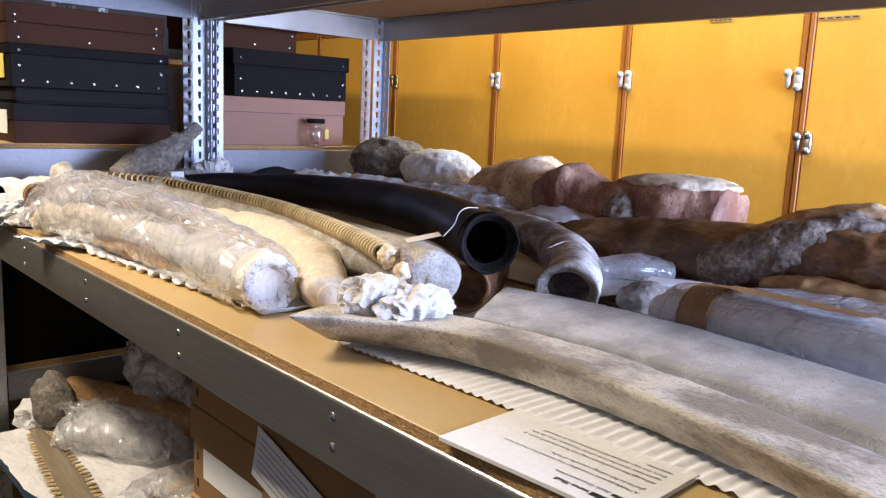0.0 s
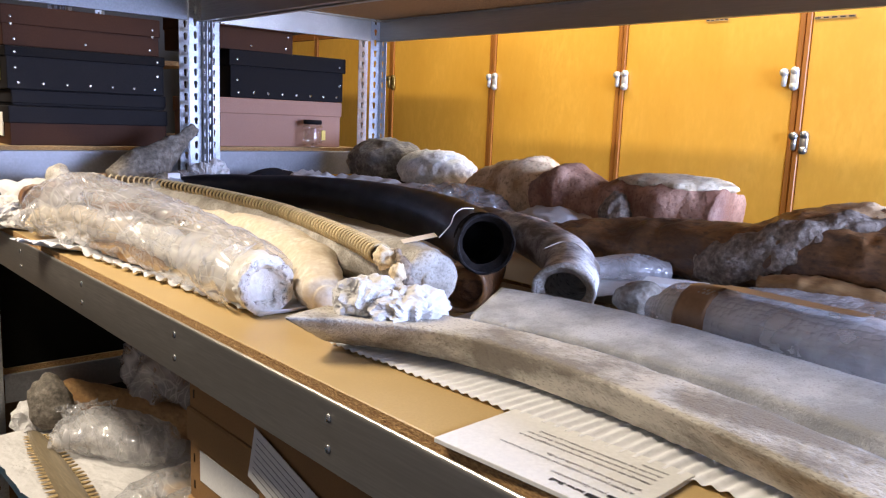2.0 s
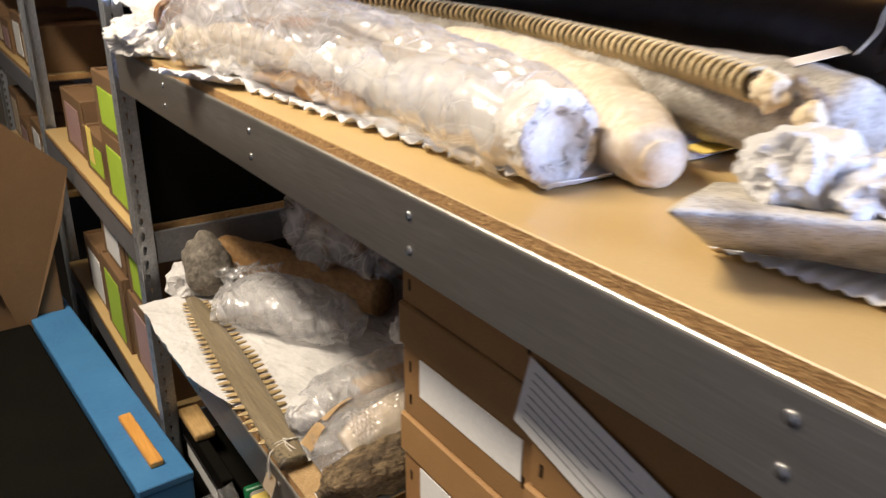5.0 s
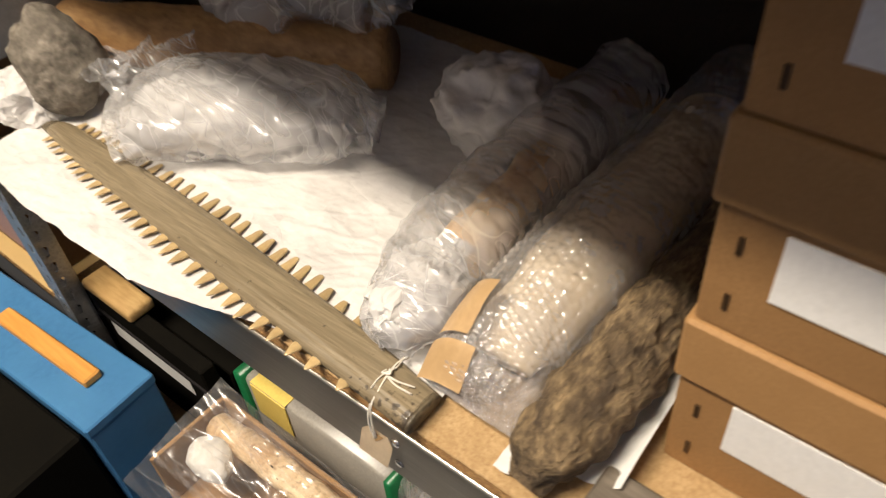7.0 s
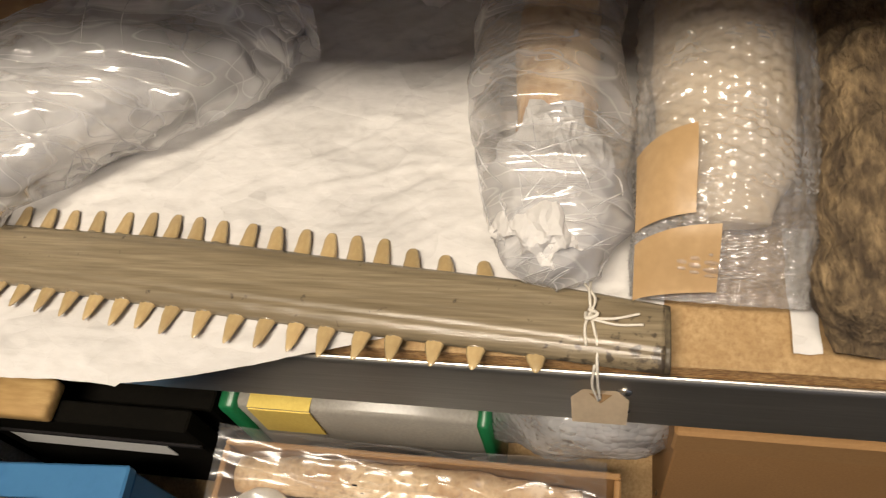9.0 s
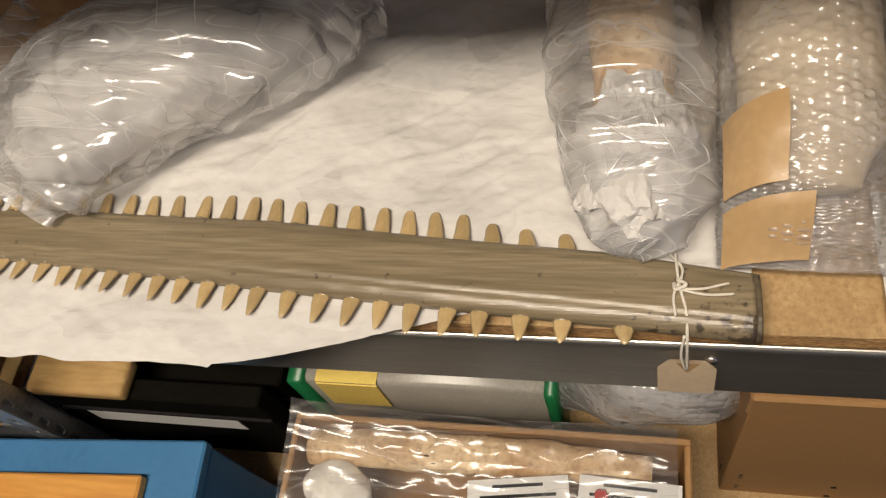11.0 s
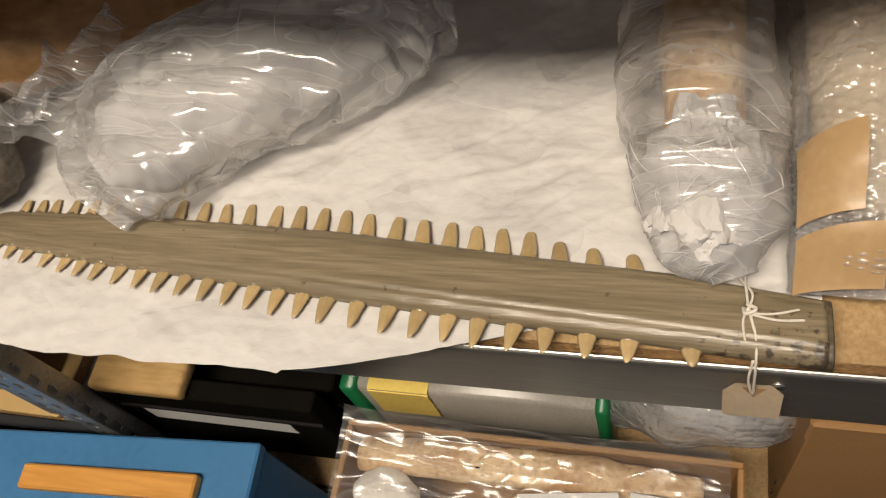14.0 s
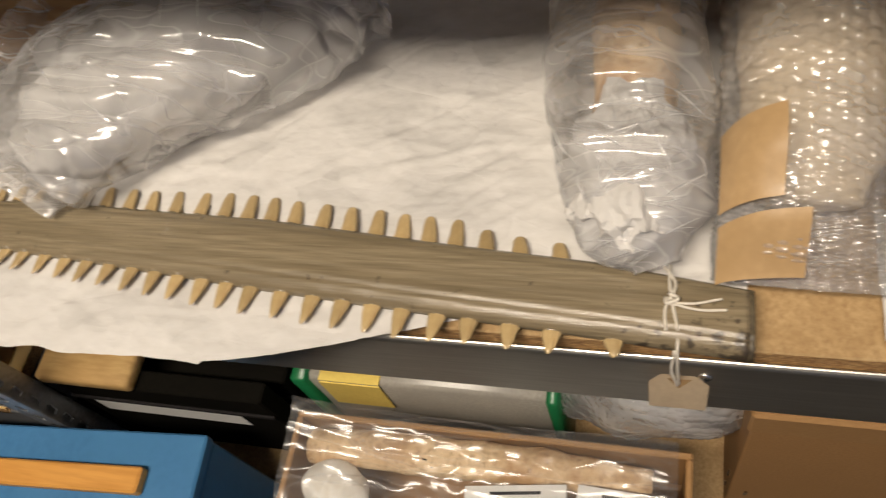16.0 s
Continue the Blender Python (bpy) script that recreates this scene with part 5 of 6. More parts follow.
solo("tan_bone", sweep([(1.16, 2.12, Z1 + 0.06), (1.17, 1.98, Z1 + 0.10), (1.17, 1.85, Z1 + 0.13), (1.16, 1.75, Z1 + 0.12)], [0.04, 0.075, 0.09, 0.06], [0.035, 0.075, 0.085, 0.06], n=70, seg=56, amp=0.013, freq=13, seed=6, ridged=True), M_TANBONE,
     "tan and brown fossil bone with a cracked surface", "fossil bone")
solo("bone_support", lump((1.13, 1.55, Z1 + 0.03), (0.13, 0.36, 0.05), 0.2, 14, 3, 4, False, Z1), M_DARKBROWN, "dark packing and bone base at the back of the shelf", "fossil bone")
solo("tissue_paper", lump((1.02, 1.62, Z1 + 0.05), (0.06, 0.11, 0.05), 0.3, 18, 22, 4, True, Z1), M_TISSUE, "creased white tissue packing below a bone", "tissue paper")
solo("plastic_bag", lump((0.99, 1.97, Z1 + 0.075), (0.10, 0.14, 0.05), 0.3, 20, 30, 5, True, Z1), M_FILM2, "crumpled clear bag behind a black tusk", "plastic bag")
solo("plastic_bag", lump((1.22, 1.14, Z1 + 0.07), (0.06, 0.09, 0.035), 0.3, 24, 33, 4, True), M_FILM2, "small clear sample bag with a printed slip", "plastic bag")
solo("printed_slip", box((1.17, 1.13, Z1 + 0.09), (1.20, 1.19, Z1 + 0.092), 0, pose(0, 0, 0)), M_PAPER, "small printed slip in a sample bag", "paper", smooth=False)
solo("small_fossil", lump((1.26, 1.19, Z1 + 0.085), (0.025, 0.05, 0.014), 0.15, 30, 3, 3), M_STONEGREY, "small grey bone rod at the back", "fossil")
solo("packing_block", box((1.10, 1.05, Z1 + 0.001), (1.29, 1.27, Z1 + 0.06), 0.006), M_BOXBROWN, "brown card tray of small samples", "card tray", smooth=False)

# stones at the back far end
solo("white_stone", lump((1.22, 2.31, Z1 + 0.145), (0.080, 0.150, 0.064), 0.13, 22, 4, 5, True), M_STONEWHITE, "white plastered fossil lump at the shelf back", "fossil")
solo("grey_stone", lump((1.24, 2.60, Z1 + 0.150), (0.095, 0.155, 0.078), 0.17, 15, 9, 5, True), M_STONEGREY, "rounded grey-brown fossil lump", "fossil")
solo("packing_board", box((1.06, 2.08, Z1 + 0.001), (1.33, 2.74, Z1 + 0.078), 0.006), M_KRAFT, "kraft card tray under fossil lumps", "card tray", smooth=False)
solo("tissue_paper", sheet((0.80, 2.72, Z1 + 0.07), (0.28, 0.0, 0.0), (0.08, -0.62, 0), 40, 60, lambda u, v, p: 0.022 * rough_at(p, 10, 2, True) + 0.03 * math.sin(u * 3.1)), M_TISSUE, "creased white tissue sheet covering packing", "tissue paper")
solo("grey_fabric_roll", sweep([(0.74, 2.70, Z1 + 0.09), (0.84, 2.70, Z1 + 0.10), (0.96, 2.68, Z1 + 0.09)], [0.03, 0.05, 0.03], [0.02, 0.035, 0.02], n=24, seg=20, amp=0.006, freq=20), M_BOXGREY, "dark grey cloth bundle behind tusks", "cloth")

# far end of the upper shelf
solo("tissue_paper", sheet((-0.01, 2.76, Z1 + 0.05), (0.50, 0.0, 0.03), (0.03, -0.17, -0.02), 60, 26, lambda u, v, p: 0.018 * rough_at(p, 13, 8, True) + 0.055 * math.sin(math.pi * min(1, 0.15 + 0.5 * (1 - v))) - 0.02), M_TISSUE, "rumpled white tissue along the shelf end", "tissue paper")
wad((0.045, 2.63, Z1 + 0.030), (0.065, 0.10, 0.034), 0.40, 26, 13, Z1 + 0.001, "crumpled white tissue paper wad", 5)
solo("brown_limb_bone", sweep([(0.45, 2.72, Z1 + 0.105), (0.28, 2.70, Z1 + 0.095), (0.13, 2.60, Z1 + 0.082), (0.065, 2.53, Z1 + 0.076), (0.055, 2.518, Z1 + 0.075)], [0.03, 0.032, 0.034, 0.040, 0.024], [0.028, 0.03, 0.032, 0.038, 0.024], n=40, seg=28, amp=0.005, freq=22), M_DARKBROWN, "dark brown bone with a rounded knuckle", "fossil bone")
solo("grey_bone_end", lump((0.155, 2.64, Z1 + 0.105), (0.032, 0.050, 0.050), 0.25, 32, 6, 4), M_RIB, "rough grey end of a long bone", "fossil bone")
solo("antler_like_bone", sweep([(0.33, 2.66, Z1 + 0.08), (0.40, 2.67, Z1 + 0.13), (0.47, 2.68, Z1 + 0.185), (0.535, 2.69, Z1 + 0.235), (0.565, 2.69, Z1 + 0.262)], [0.05, 0.06, 0.035, 0.018, 0.012], [0.07, 0.075, 0.04, 0.02, 0.014], n=44, seg=28, amp=0.008, freq=26, seed=3), M_STONEGREY, "grey bone with an upturned narrow point", "fossil bone")
wad((0.60, 2.66, Z1 + 0.09), (0.055, 0.05, 0.055), 0.36, 24, 31, 0, "crumpled white tissue beside a steel post")
solo("plastic_bag", lump((0.44, 2.52, Z1 + 0.08), (0.12, 0.07, 0.05), 0.25, 16, 41, 5, True, Z1), M_FILM, "clear plastic sleeve with a white label", "plastic bag")
solo("white_label", box((0.385, 2.47, Z1 + 0.10), (0.42, 2.50, Z1 + 0.14), 0.0, None), M_PAPER, "white paper label in a clear sleeve", "label", smooth=False)


# ---- middle shelf ----
# tissue sheet under the saw
def tissue_z(u, v, p):
    edge = max(0, 0.10 - u) / 0.10
    z = 0.003 + 0.0030 * (rough_at(p, 9, 3, True) + 0.6) + 0.0009 * rough_at((p.x * 1.6 + 0.2 * noise.noise(p * 7), p.y * 0.9, 0), 30, 1, True) + 0.0006 * rough_at(p, 75, 6, True) + 0.0016 * max(0, 1 - abs(noise.noise(Vector((p.x * 7, p.y * 3.2, 5.0)))) * 16) + 0.0012 * max(0, 1 - abs(noise.noise(Vector((p.x * 9 + p.y * 6, p.y * 4, 8.0)))) * 14)
    q = p + Vector((0.008 * rough_at((p.y * 1.0, 0, 4.0), 9, 2), 0, max(0.001, z)))
    near = max(0, (2.36 - p.y) / 0.22)
    if near > 0 and u < 0.5:
        q.x = p.x + 0.058 * min(1.0, near) ** 1.3 * (1 - u * 2)
    if p.x < 0.0:
        q.z -= 0.3 * edge * 0.010
    return q


solo("tissue_sheet", sheet((-0.038, 2.76, Z2), (0.62, 0, 0), (0.0, -0.80, 0), 200, 240, tissue_z), M_TISSUE, "wide creased white tissue sheet lining the shelf", "tissue paper")
wad((0.125, 2.775, Z2 + 0.035), (0.060, 0.040, 0.042), 0.40, 24, 13, Z2 + 0.002, "crumpled tissue roll at the shelf end", 5)

# saw of a sawfish
saw = thing("sawfish_rostrum", "long brown sawfish rostrum with two rows of teeth", "sawfish saw", (0.05, 2.3, Z2 + 0.004))
EDGE_R = [(2.722, 0.088), (2.692, 0.0965), (2.60, 0.0965), (2.511, 0.0945), (2.34, 0.087), (2.192, 0.0725), (2.064, 0.061), (1.955, 0.0445)]
EDGE_F = [(2.722, 0.066), (2.664, 0.0555), (2.58, 0.0445), (2.488, 0.037), (2.324, 0.022), (2.183, 0.011), (2.061, 0.002), (1.960, -0.0065)]
ZS = Z2 + 0.0065


def edge_x(tab, y):
    for (ya, xa), (yb_, xb) in zip(tab, tab[1:]):
        if y >= yb_:
            w = (y - ya) / (yb_ - ya)
            return xa + (xb - xa) * w
    return tab[-1][1]


def saw_blade(y0, y1, n, grow=0.0):
    bm = bmesh.new()
    rows = []
    cols = 36
    for i in range(n + 1):
        y = y0 + (y1 - y0) * i / n
        f, r = edge_x(EDGE_F, y) - grow, edge_x(EDGE_R, y) + grow
        half = 0.0085 + 0.0045 * (2.72 - y) / 0.77
        tip = min(1.0, max(0.05, (2.735 - y) / 0.03)) ** 0.5
        row_t, row_b = [], []
        for j in range(cols + 1):
            u = j / cols
            x = f + (r - f) * u
            arch = (1 - abs(2 * u - 1) ** 5.0) ** 0.7
            flat = 0.55 + 0.45 * arch
            groove = -0.0009 * math.exp(-((u - 0.20) / 0.03) ** 2) - 0.0006 * math.exp(-((u - 0.86) / 0.03) ** 2) + 0.0005 * math.exp(-((u - 0.27) / 0.03) ** 2) + 0.00055 * noise.noise((u * 17, y * 1.2, 4.0)) + 0.0004 * noise.noise((u * 9, y * 60, 7.0)) * (1 if u < 0.22 else 0.25)
            h = half * tip * (arch * 0.75 + 0.25 * flat * (1 if 0 < j < cols else 0)) + (groove if 0 < j < cols else 0)
            lumpy = 0.0009 * noise.noise((x * 40, y * 9, 2.0)) if 0 < j < cols else 0
            row_t.append(bm.verts.new((x, y, ZS + half * 0.55 + h + lumpy + grow)))
            if 0 < j < cols:
                row_b.append(bm.verts.new((x, y, ZS + half * 0.55 - h * 0.5)))
        rows.append((row_t, row_b))
    for (t0, b0), (t1, b1) in zip(rows, rows[1:]):
        for j in range(cols):
            bm.faces.new((t0[j], t0[j + 1], t1[j + 1], t1[j]))
        low0, low1 = [t0[0]] + b0 + [t0[-1]], [t1[0]] + b1 + [t1[-1]]
        for j in range(cols):
            bm.faces.new((low0[j], low1[j], low1[j + 1], low0[j + 1]))
    for t, b in (rows[0], rows[-1]):
        bm.faces.new(t + b[::-1])
    return bm


part("blade", saw_blade(2.732, 1.961, 260), M_ROST, saw)
part("blade_base", saw_blade(1.961, 1.957, 3), M_ROSTEND, saw, "dark stained sawn base")
part("blade_tip", saw_blade(2.7335, 2.712, 6, 0.0006), M_ROSTEND, saw, "dark worn tip")


def tooth_mesh(rows):
    bm = bmesh.new()
    rings = []
    for k, (s, w, h) in enumerate(rows):
        row = []
        for j in range(8):
            a = 2 * math.pi * j / 8
            row.append(bm.verts.new((s, math.cos(a) * w * 0.5 + (0.05 if k > 2 else 0), math.sin(a) * h * 0.5)))
        rings.append(row)
    for r0, r1 in zip(rings, rings[1:]):
        for j in range(8):
            bm.faces.new((r0[j], r0[(j + 1) % 8], r1[(j + 1) % 8], r1[j]))
    bm.faces.new(rings[-1])
    bm.faces.new(rings[0])
    return mesh_of("tooth", bm, M_TOOTH)


BLUNT = tooth_mesh(((-0.25, 1.04, 1.0), (0.0, 1.0, 0.95), (0.4, 0.86, 0.78), (0.72, 0.74, 0.62), (0.93, 0.58, 0.44), (1.0, 0.40, 0.28)))
SHARP = tooth_mesh(((-0.25, 1.04, 1.0), (0.0, 1.0, 0.9), (0.3, 0.84, 0.7), (0.62, 0.60, 0.5), (0.86, 0.36, 0.3), (1.0, 0.12, 0.1)))
rnd = random.Random(7)
REAR = [2.6791, 2.6595, 2.6435, 2.6212, 2.5995, 2.5769, 2.5515, 2.5265, 2.5021, 2.477, 2.4535, 2.4288, 2.4032, 2.3798, 2.3574, 2.3349, 2.3129, 2.2875, 2.2628, 2.2391, 2.2165, 2.1939, 2.1723, 2.1476, 2.1207, 2.0901, 2.0536]
FRONT = [2.692, 2.672, 2.6511, 2.6265, 2.6039, 2.5852, 2.5648, 2.5409, 2.5185, 2.4955, 2.4717, 2.4479, 2.4252, 2.4024, 2.3785, 2.3557, 2.3329, 2.3056, 2.2779, 2.2523, 2.2278, 2.2034, 2.1754, 2.1511, 2.1204, 2.0901, 2.0471]
for tab, sgn, ys in ((EDGE_R, 1, REAR), (EDGE_F, -1, FRONT)):
    for k, y in enumerate(ys):
        w = (2.70 - y) / 0.65
        x = edge_x(tab, y)
        L = (0.0135 + 0.0088 * min(1, w * 2.2)) if sgn < 0 else (0.0145 + 0.0095 * min(1, w * 2.2))
        if sgn > 0 and k >= 23:
            L *= (0.72, 0.66, 0.62, 0.35)[k - 23]
        if sgn < 0 and k >= 23:
            L *= (0.88, 0.82, 0.76, 0.55)[k - 23]
        B = 0.0105 + 0.0040 * min(1, w * 1.8)
        ob = new("tooth", BLUNT if sgn > 0 else SHARP)
        ob.parent = saw
        ob.matrix_parent_inverse = place_of(saw).inverted()
        ang = (90 - 90 * sgn) + sgn * (3 + rnd.uniform(-4, 4)) + (-2 - 12 * (1 - w) if sgn < 0 else 0)
        ob.matrix_basis = Matrix.Translation((x, y, ZS + 0.0066)) @ Euler((0, radians(5 * sgn), radians(ang))).to_matrix().to_4x4() @ Matrix.Diagonal((L * rnd.uniform(0.95, 1.05), B, B * 0.6, 1))
        part("socket", lump((x - sgn * 0.0036, y, ZS + 0.0072), (0.0052, B * 0.52, 0.0040), 0.1, 90, k, 2), M_ROST, saw)

# string and tag
solo("string", join(wire([(0.060, 2.012, ZS + 0.012), (0.045, 2.012, ZS + 0.020), (0.028, 2.010, ZS + 0.021), (0.010, 2.006, ZS + 0.019), (-0.004, 2.005, ZS + 0.010), (-0.0085, 2.004, Z2 - 0.006), (-0.009, 2.0025, Z2 - 0.032)], 0.0011, 40),
     wire([(0.058, 2.016, ZS + 0.013), (0.040, 2.008, ZS + 0.022), (0.022, 2.014, ZS + 0.021), (0.006, 2.013, ZS + 0.020)], 0.0010, 30),
     wire([(0.026, 2.010, ZS + 0.022), (0.026, 1.995, ZS + 0.023), (0.031, 1.978, ZS + 0.022)], 0.0010, 16),
     wire([(0.025, 2.010, ZS + 0.023), (0.021, 1.993, ZS + 0.024), (0.023, 1.975, ZS + 0.022)], 0.0010, 16),
     wire([(0.033, 2.012, ZS + 0.022), (0.028, 2.006, ZS + 0.025), (0.024, 2.013, ZS + 0.025), (0.030, 2.014, ZS + 0.022)], 0.0014, 14),
     wire([(-0.004, 2.007, ZS + 0.010), (-0.0095, 2.008, Z2 - 0.006), (-0.0105, 2.0035, Z2 - 0.031)], 0.0010, 16)), M_STRING, "white cotton string knotted round the saw", "string")
tag = thing("specimen_tag", "buff manila tag hanging over the shelf edge", "tag", (-0.008, 2.003, Z2 - 0.09))
bm = bmesh.new()
TG = [(2.0225, -0.058), (2.0235, -0.034), (2.015, -0.026), (1.990, -0.026), (1.9815, -0.034), (1.9825, -0.058)]
bm.faces.new([bm.verts.new((-0.0045 - 0.42 * (-0.026 - z), y, Z2 + z)) for y, z in TG])
bmesh.ops.solidify(bm, geom=bm.faces[:], thickness=0.0007)
part("card", bm, M_TAG, tag, smooth=False)
bm = bmesh.new()
bm.faces.new([bm.verts.new((-0.0062 - 0.42 * (-0.026 - z), y, Z2 + z)) for y, z in ((2.0105, -0.0275), (2.002, -0.0365), (1.9935, -0.0275))])
part("eyelet_patch", bm, M_EYELET, tag, "brown reinforcing patch", smooth=False)

# bag with a white-wrapped specimen across the saw
solo("white_wrapped_specimen", sweep([(0.130, 2.575, Z2 + 0.044), (0.170, 2.53, Z2 + 0.052), (0.222, 2.44, Z2 + 0.054), (0.275, 2.33, Z2 + 0.045)], [0.030, 0.056, 0.054, 0.008], [0.020, 0.040, 0.041, 0.008], n=60, seg=40, amp=0.008, freq=24, seed=2, ridged=True), M_TISSUE, "specimen wrapped in white tissue inside a bag", "wrapped specimen")
bag("plastic_bag", "large clear crumpled polythene bag with a specimen", [(0.098, 2.585, Z2 + 0.030), (0.128, 2.567, Z2 + 0.046), (0.178, 2.52, Z2 + 0.060), (0.228, 2.44, Z2 + 0.062), (0.278, 2.345, Z2 + 0.060), (0.315, 2.28, Z2 + 0.045)],
    [0.050, 0.075, 0.082, 0.078, 0.070, 0.035], [0.012, 0.034, 0.054, 0.058, 0.052, 0.03], 220, 110, 0.0070, 15, 17, M_FILM2, 36)
solo("plastic_bag", sheet((0.115, 2.80, Z2 + 0.03), (0.16, 0.0, 0.01), (0.02, -0.22, 0.02), 50, 60, lambda u, v, p: 0.020 * rough_at(p, 18, 6, True) + 0.02), M_FILM, "loose open mouth of a clear bag", "plastic bag")
solo("brown_bone", sweep([(0.22, 2.86, Z2 + 0.060), (0.27, 2.72, Z2 + 0.066), (0.33, 2.55, Z2 + 0.07), (0.42, 2.35, Z2 + 0.07)], [0.045, 0.052, 0.05, 0.045], [0.045, 0.050, 0.05, 0.045], n=50, seg=32, amp=0.004, freq=16), M_BROWNBONE, "brown fibrous bone behind a clear bag", "fossil bone")
solo("dark_skull_bone", lump((0.46, 2.58, Z2 + 0.17), (0.10, 0.17, 0.07), 0.3, 12, 5, 5), M_BROWNBONE, "brown bone inside a tall clear bag", "fossil bone")
solo("dark_bone", lump((0.13, 2.73, Z2 + 0.09), (0.06, 0.05, 0.08), 0.25, 20, 12, 4, False, Z2), M_STONEGREY, "dark fossil bone beside a shelf post", "fossil bone")
solo("plastic_bag", lump((0.46, 2.58, Z2 + 0.17), (0.13, 0.20, 0.11), 0.20, 12, 15, 5, True, Z2 + 0.1), M_FILM, "tall clear bag over brown bones", "plastic bag")
solo("wrapped_specimen", lump((0.43, 2.16, Z2 + 0.05), (0.06, 0.075, 0.05), 0.3, 22, 27, 5, True, Z2), M_TISSUE, "bundle wrapped in brownish tissue paper", "tissue paper")

# bag beside the bubble-wrapped roll
solo("bone_in_bag", sweep([(0.075, 2.03, Z2 + 0.03), (0.14, 2.04, Z2 + 0.04), (0.24, 2.045, Z2 + 0.045), (0.40, 2.05, Z2 + 0.045)], [0.02, 0.028, 0.034, 0.034], [0.015, 0.026, 0.032, 0.03], n=30, seg=24, amp=0.006, freq=24), M_TANBONE, "narrow tan bone in a clear bag", "fossil bone")
wad((0.125, 2.045, Z2 + 0.050), (0.055, 0.032, 0.026), 0.35, 34, 44, 0, "white tissue packing in a clear bag")
bag("plastic_bag", "clear crumpled polythene bag beside bubble wrap", [(0.052, 2.018, Z2 + 0.030), (0.080, 2.030, Z2 + 0.042), (0.14, 2.042, Z2 + 0.056), (0.24, 2.052, Z2 + 0.060), (0.58, 2.06, Z2 + 0.058)],
    [0.012, 0.042, 0.055, 0.056, 0.05], [0.008, 0.026, 0.042, 0.046, 0.045], 130, 70, 0.0060, 18, 21, M_FILM2, 60, (0.05, 0.5))

# bubble-wrapped roll with brown tape
roll = thing("bubble_wrap_roll", "bubble-wrapped long specimen with brown tape", "bubble wrap", (0.2, 1.92, Z2))
RP = [(0.046, 1.925, Z2 + 0.022), (0.075, 1.924, Z2 + 0.042), (0.13, 1.922, Z2 + 0.055), (0.26, 1.918, Z2 + 0.062), (0.62, 1.905, Z2 + 0.066)]
part("bubble_wrap", sweep(RP, [0.058, 0.060, 0.061, 0.063, 0.066], [0.010, 0.034, 0.050, 0.058, 0.062], n=220, seg=130, amp=0.0035, freq=22, seed=3, relief=bubbles(220, 130, 0.48, 0.36, 0.0105, 0.0026)), M_BUBBLE, roll, "clear bubble wrap")
part("specimen", sweep([(0.10, 1.923, Z2 + 0.04), (0.15, 1.922, Z2 + 0.052), (0.27, 1.918, Z2 + 0.058), (0.52, 1.91, Z2 + 0.062)], [0.035, 0.048, 0.052, 0.054], [0.015, 0.036, 0.046, 0.05], n=30, seg=24, amp=0.004, freq=18), M_TAG, roll, "pale specimen inside the wrap")


def tape_strip(ya, yb_, s0, s1, name_label):
    """Tape over the roll's rounded front."""
    def f(u, v, p):
        s = s0 + (s1 - s0) * u
        y = ya + (yb_ - ya) * v
        c = spline(RP, 100)[int(s * 100)]
        w, h = lerp_list([0.058, 0.060, 0.061, 0.063, 0.066], s), lerp_list([0.010, 0.034, 0.050, 0.058, 0.062], s)
        k = max(-0.98, min(0.98, (y - c.y) / (w + 0.003)))
        return Vector((c.x - 0.009 * max(0, 1 - s / 0.26), y, c.z + (h + 0.0128) * math.sqrt(1 - k * k) + 0.001 * rough_at((c.x, y, 0), 40)))
    return part("tape", sheet((0, 0, 0), (1, 0, 0), (0, 1, 0), 16, 12, f), M_TAPE, roll, name_label)


tape_strip(1.946, 1.983, 0.26, 0.50, "brown parcel tape")
tape_strip(1.930, 1.983, 0.02, 0.225, "brown parcel tape")

# rough dark bone and paper beside it
solo("rough_dark_bone", sweep([(0.012, 1.838, Z2 + 0.022), (0.05, 1.834, Z2 + 0.040), (0.14, 1.826, Z2 + 0.050), (0.28, 1.822, Z2 + 0.05), (0.61, 1.81, Z2 + 0.05)], [0.018, 0.036, 0.040, 0.038, 0.035], [0.016, 0.036, 0.045, 0.045, 0.04], n=200, seg=96, amp=0.0070, freq=38, seed=5), M_FUR, "rough dark brown bone with a crusty surface", "fossil bone")
solo("white_paper", sheet((0.055, 1.768, Z2 + 0.004), (0.17, 0.006, 0.0), (0.0, 0.045, 0.0), 24, 16, lambda u, v, p: 0.003 * rough_at(p, 24, 3) + 0.040 * (1 - v) ** 2 * (0.6 + 0.4 * u)), M_PAPER, "sheet of white paper tucked beside a dark bone", "paper")
solo("white_paper", sheet((0.018, 1.858, Z2 + 0.004), (0.10, 0.0, 0.0), (0.0, 0.018, 0.0), 24, 16, lambda u, v, p: 0.004 * rough_at(p, 30, 3, True)), M_TISSUE, "scrap of white tissue between specimens", "tissue paper")
solo("plank", box((0.025, 1.16, Z2 + 0.001), (0.075, 1.79, Z2 + 0.022), 0.003), M_OLDWOOD, "weathered grey plank along the shelf edge", "plank", smooth=False)


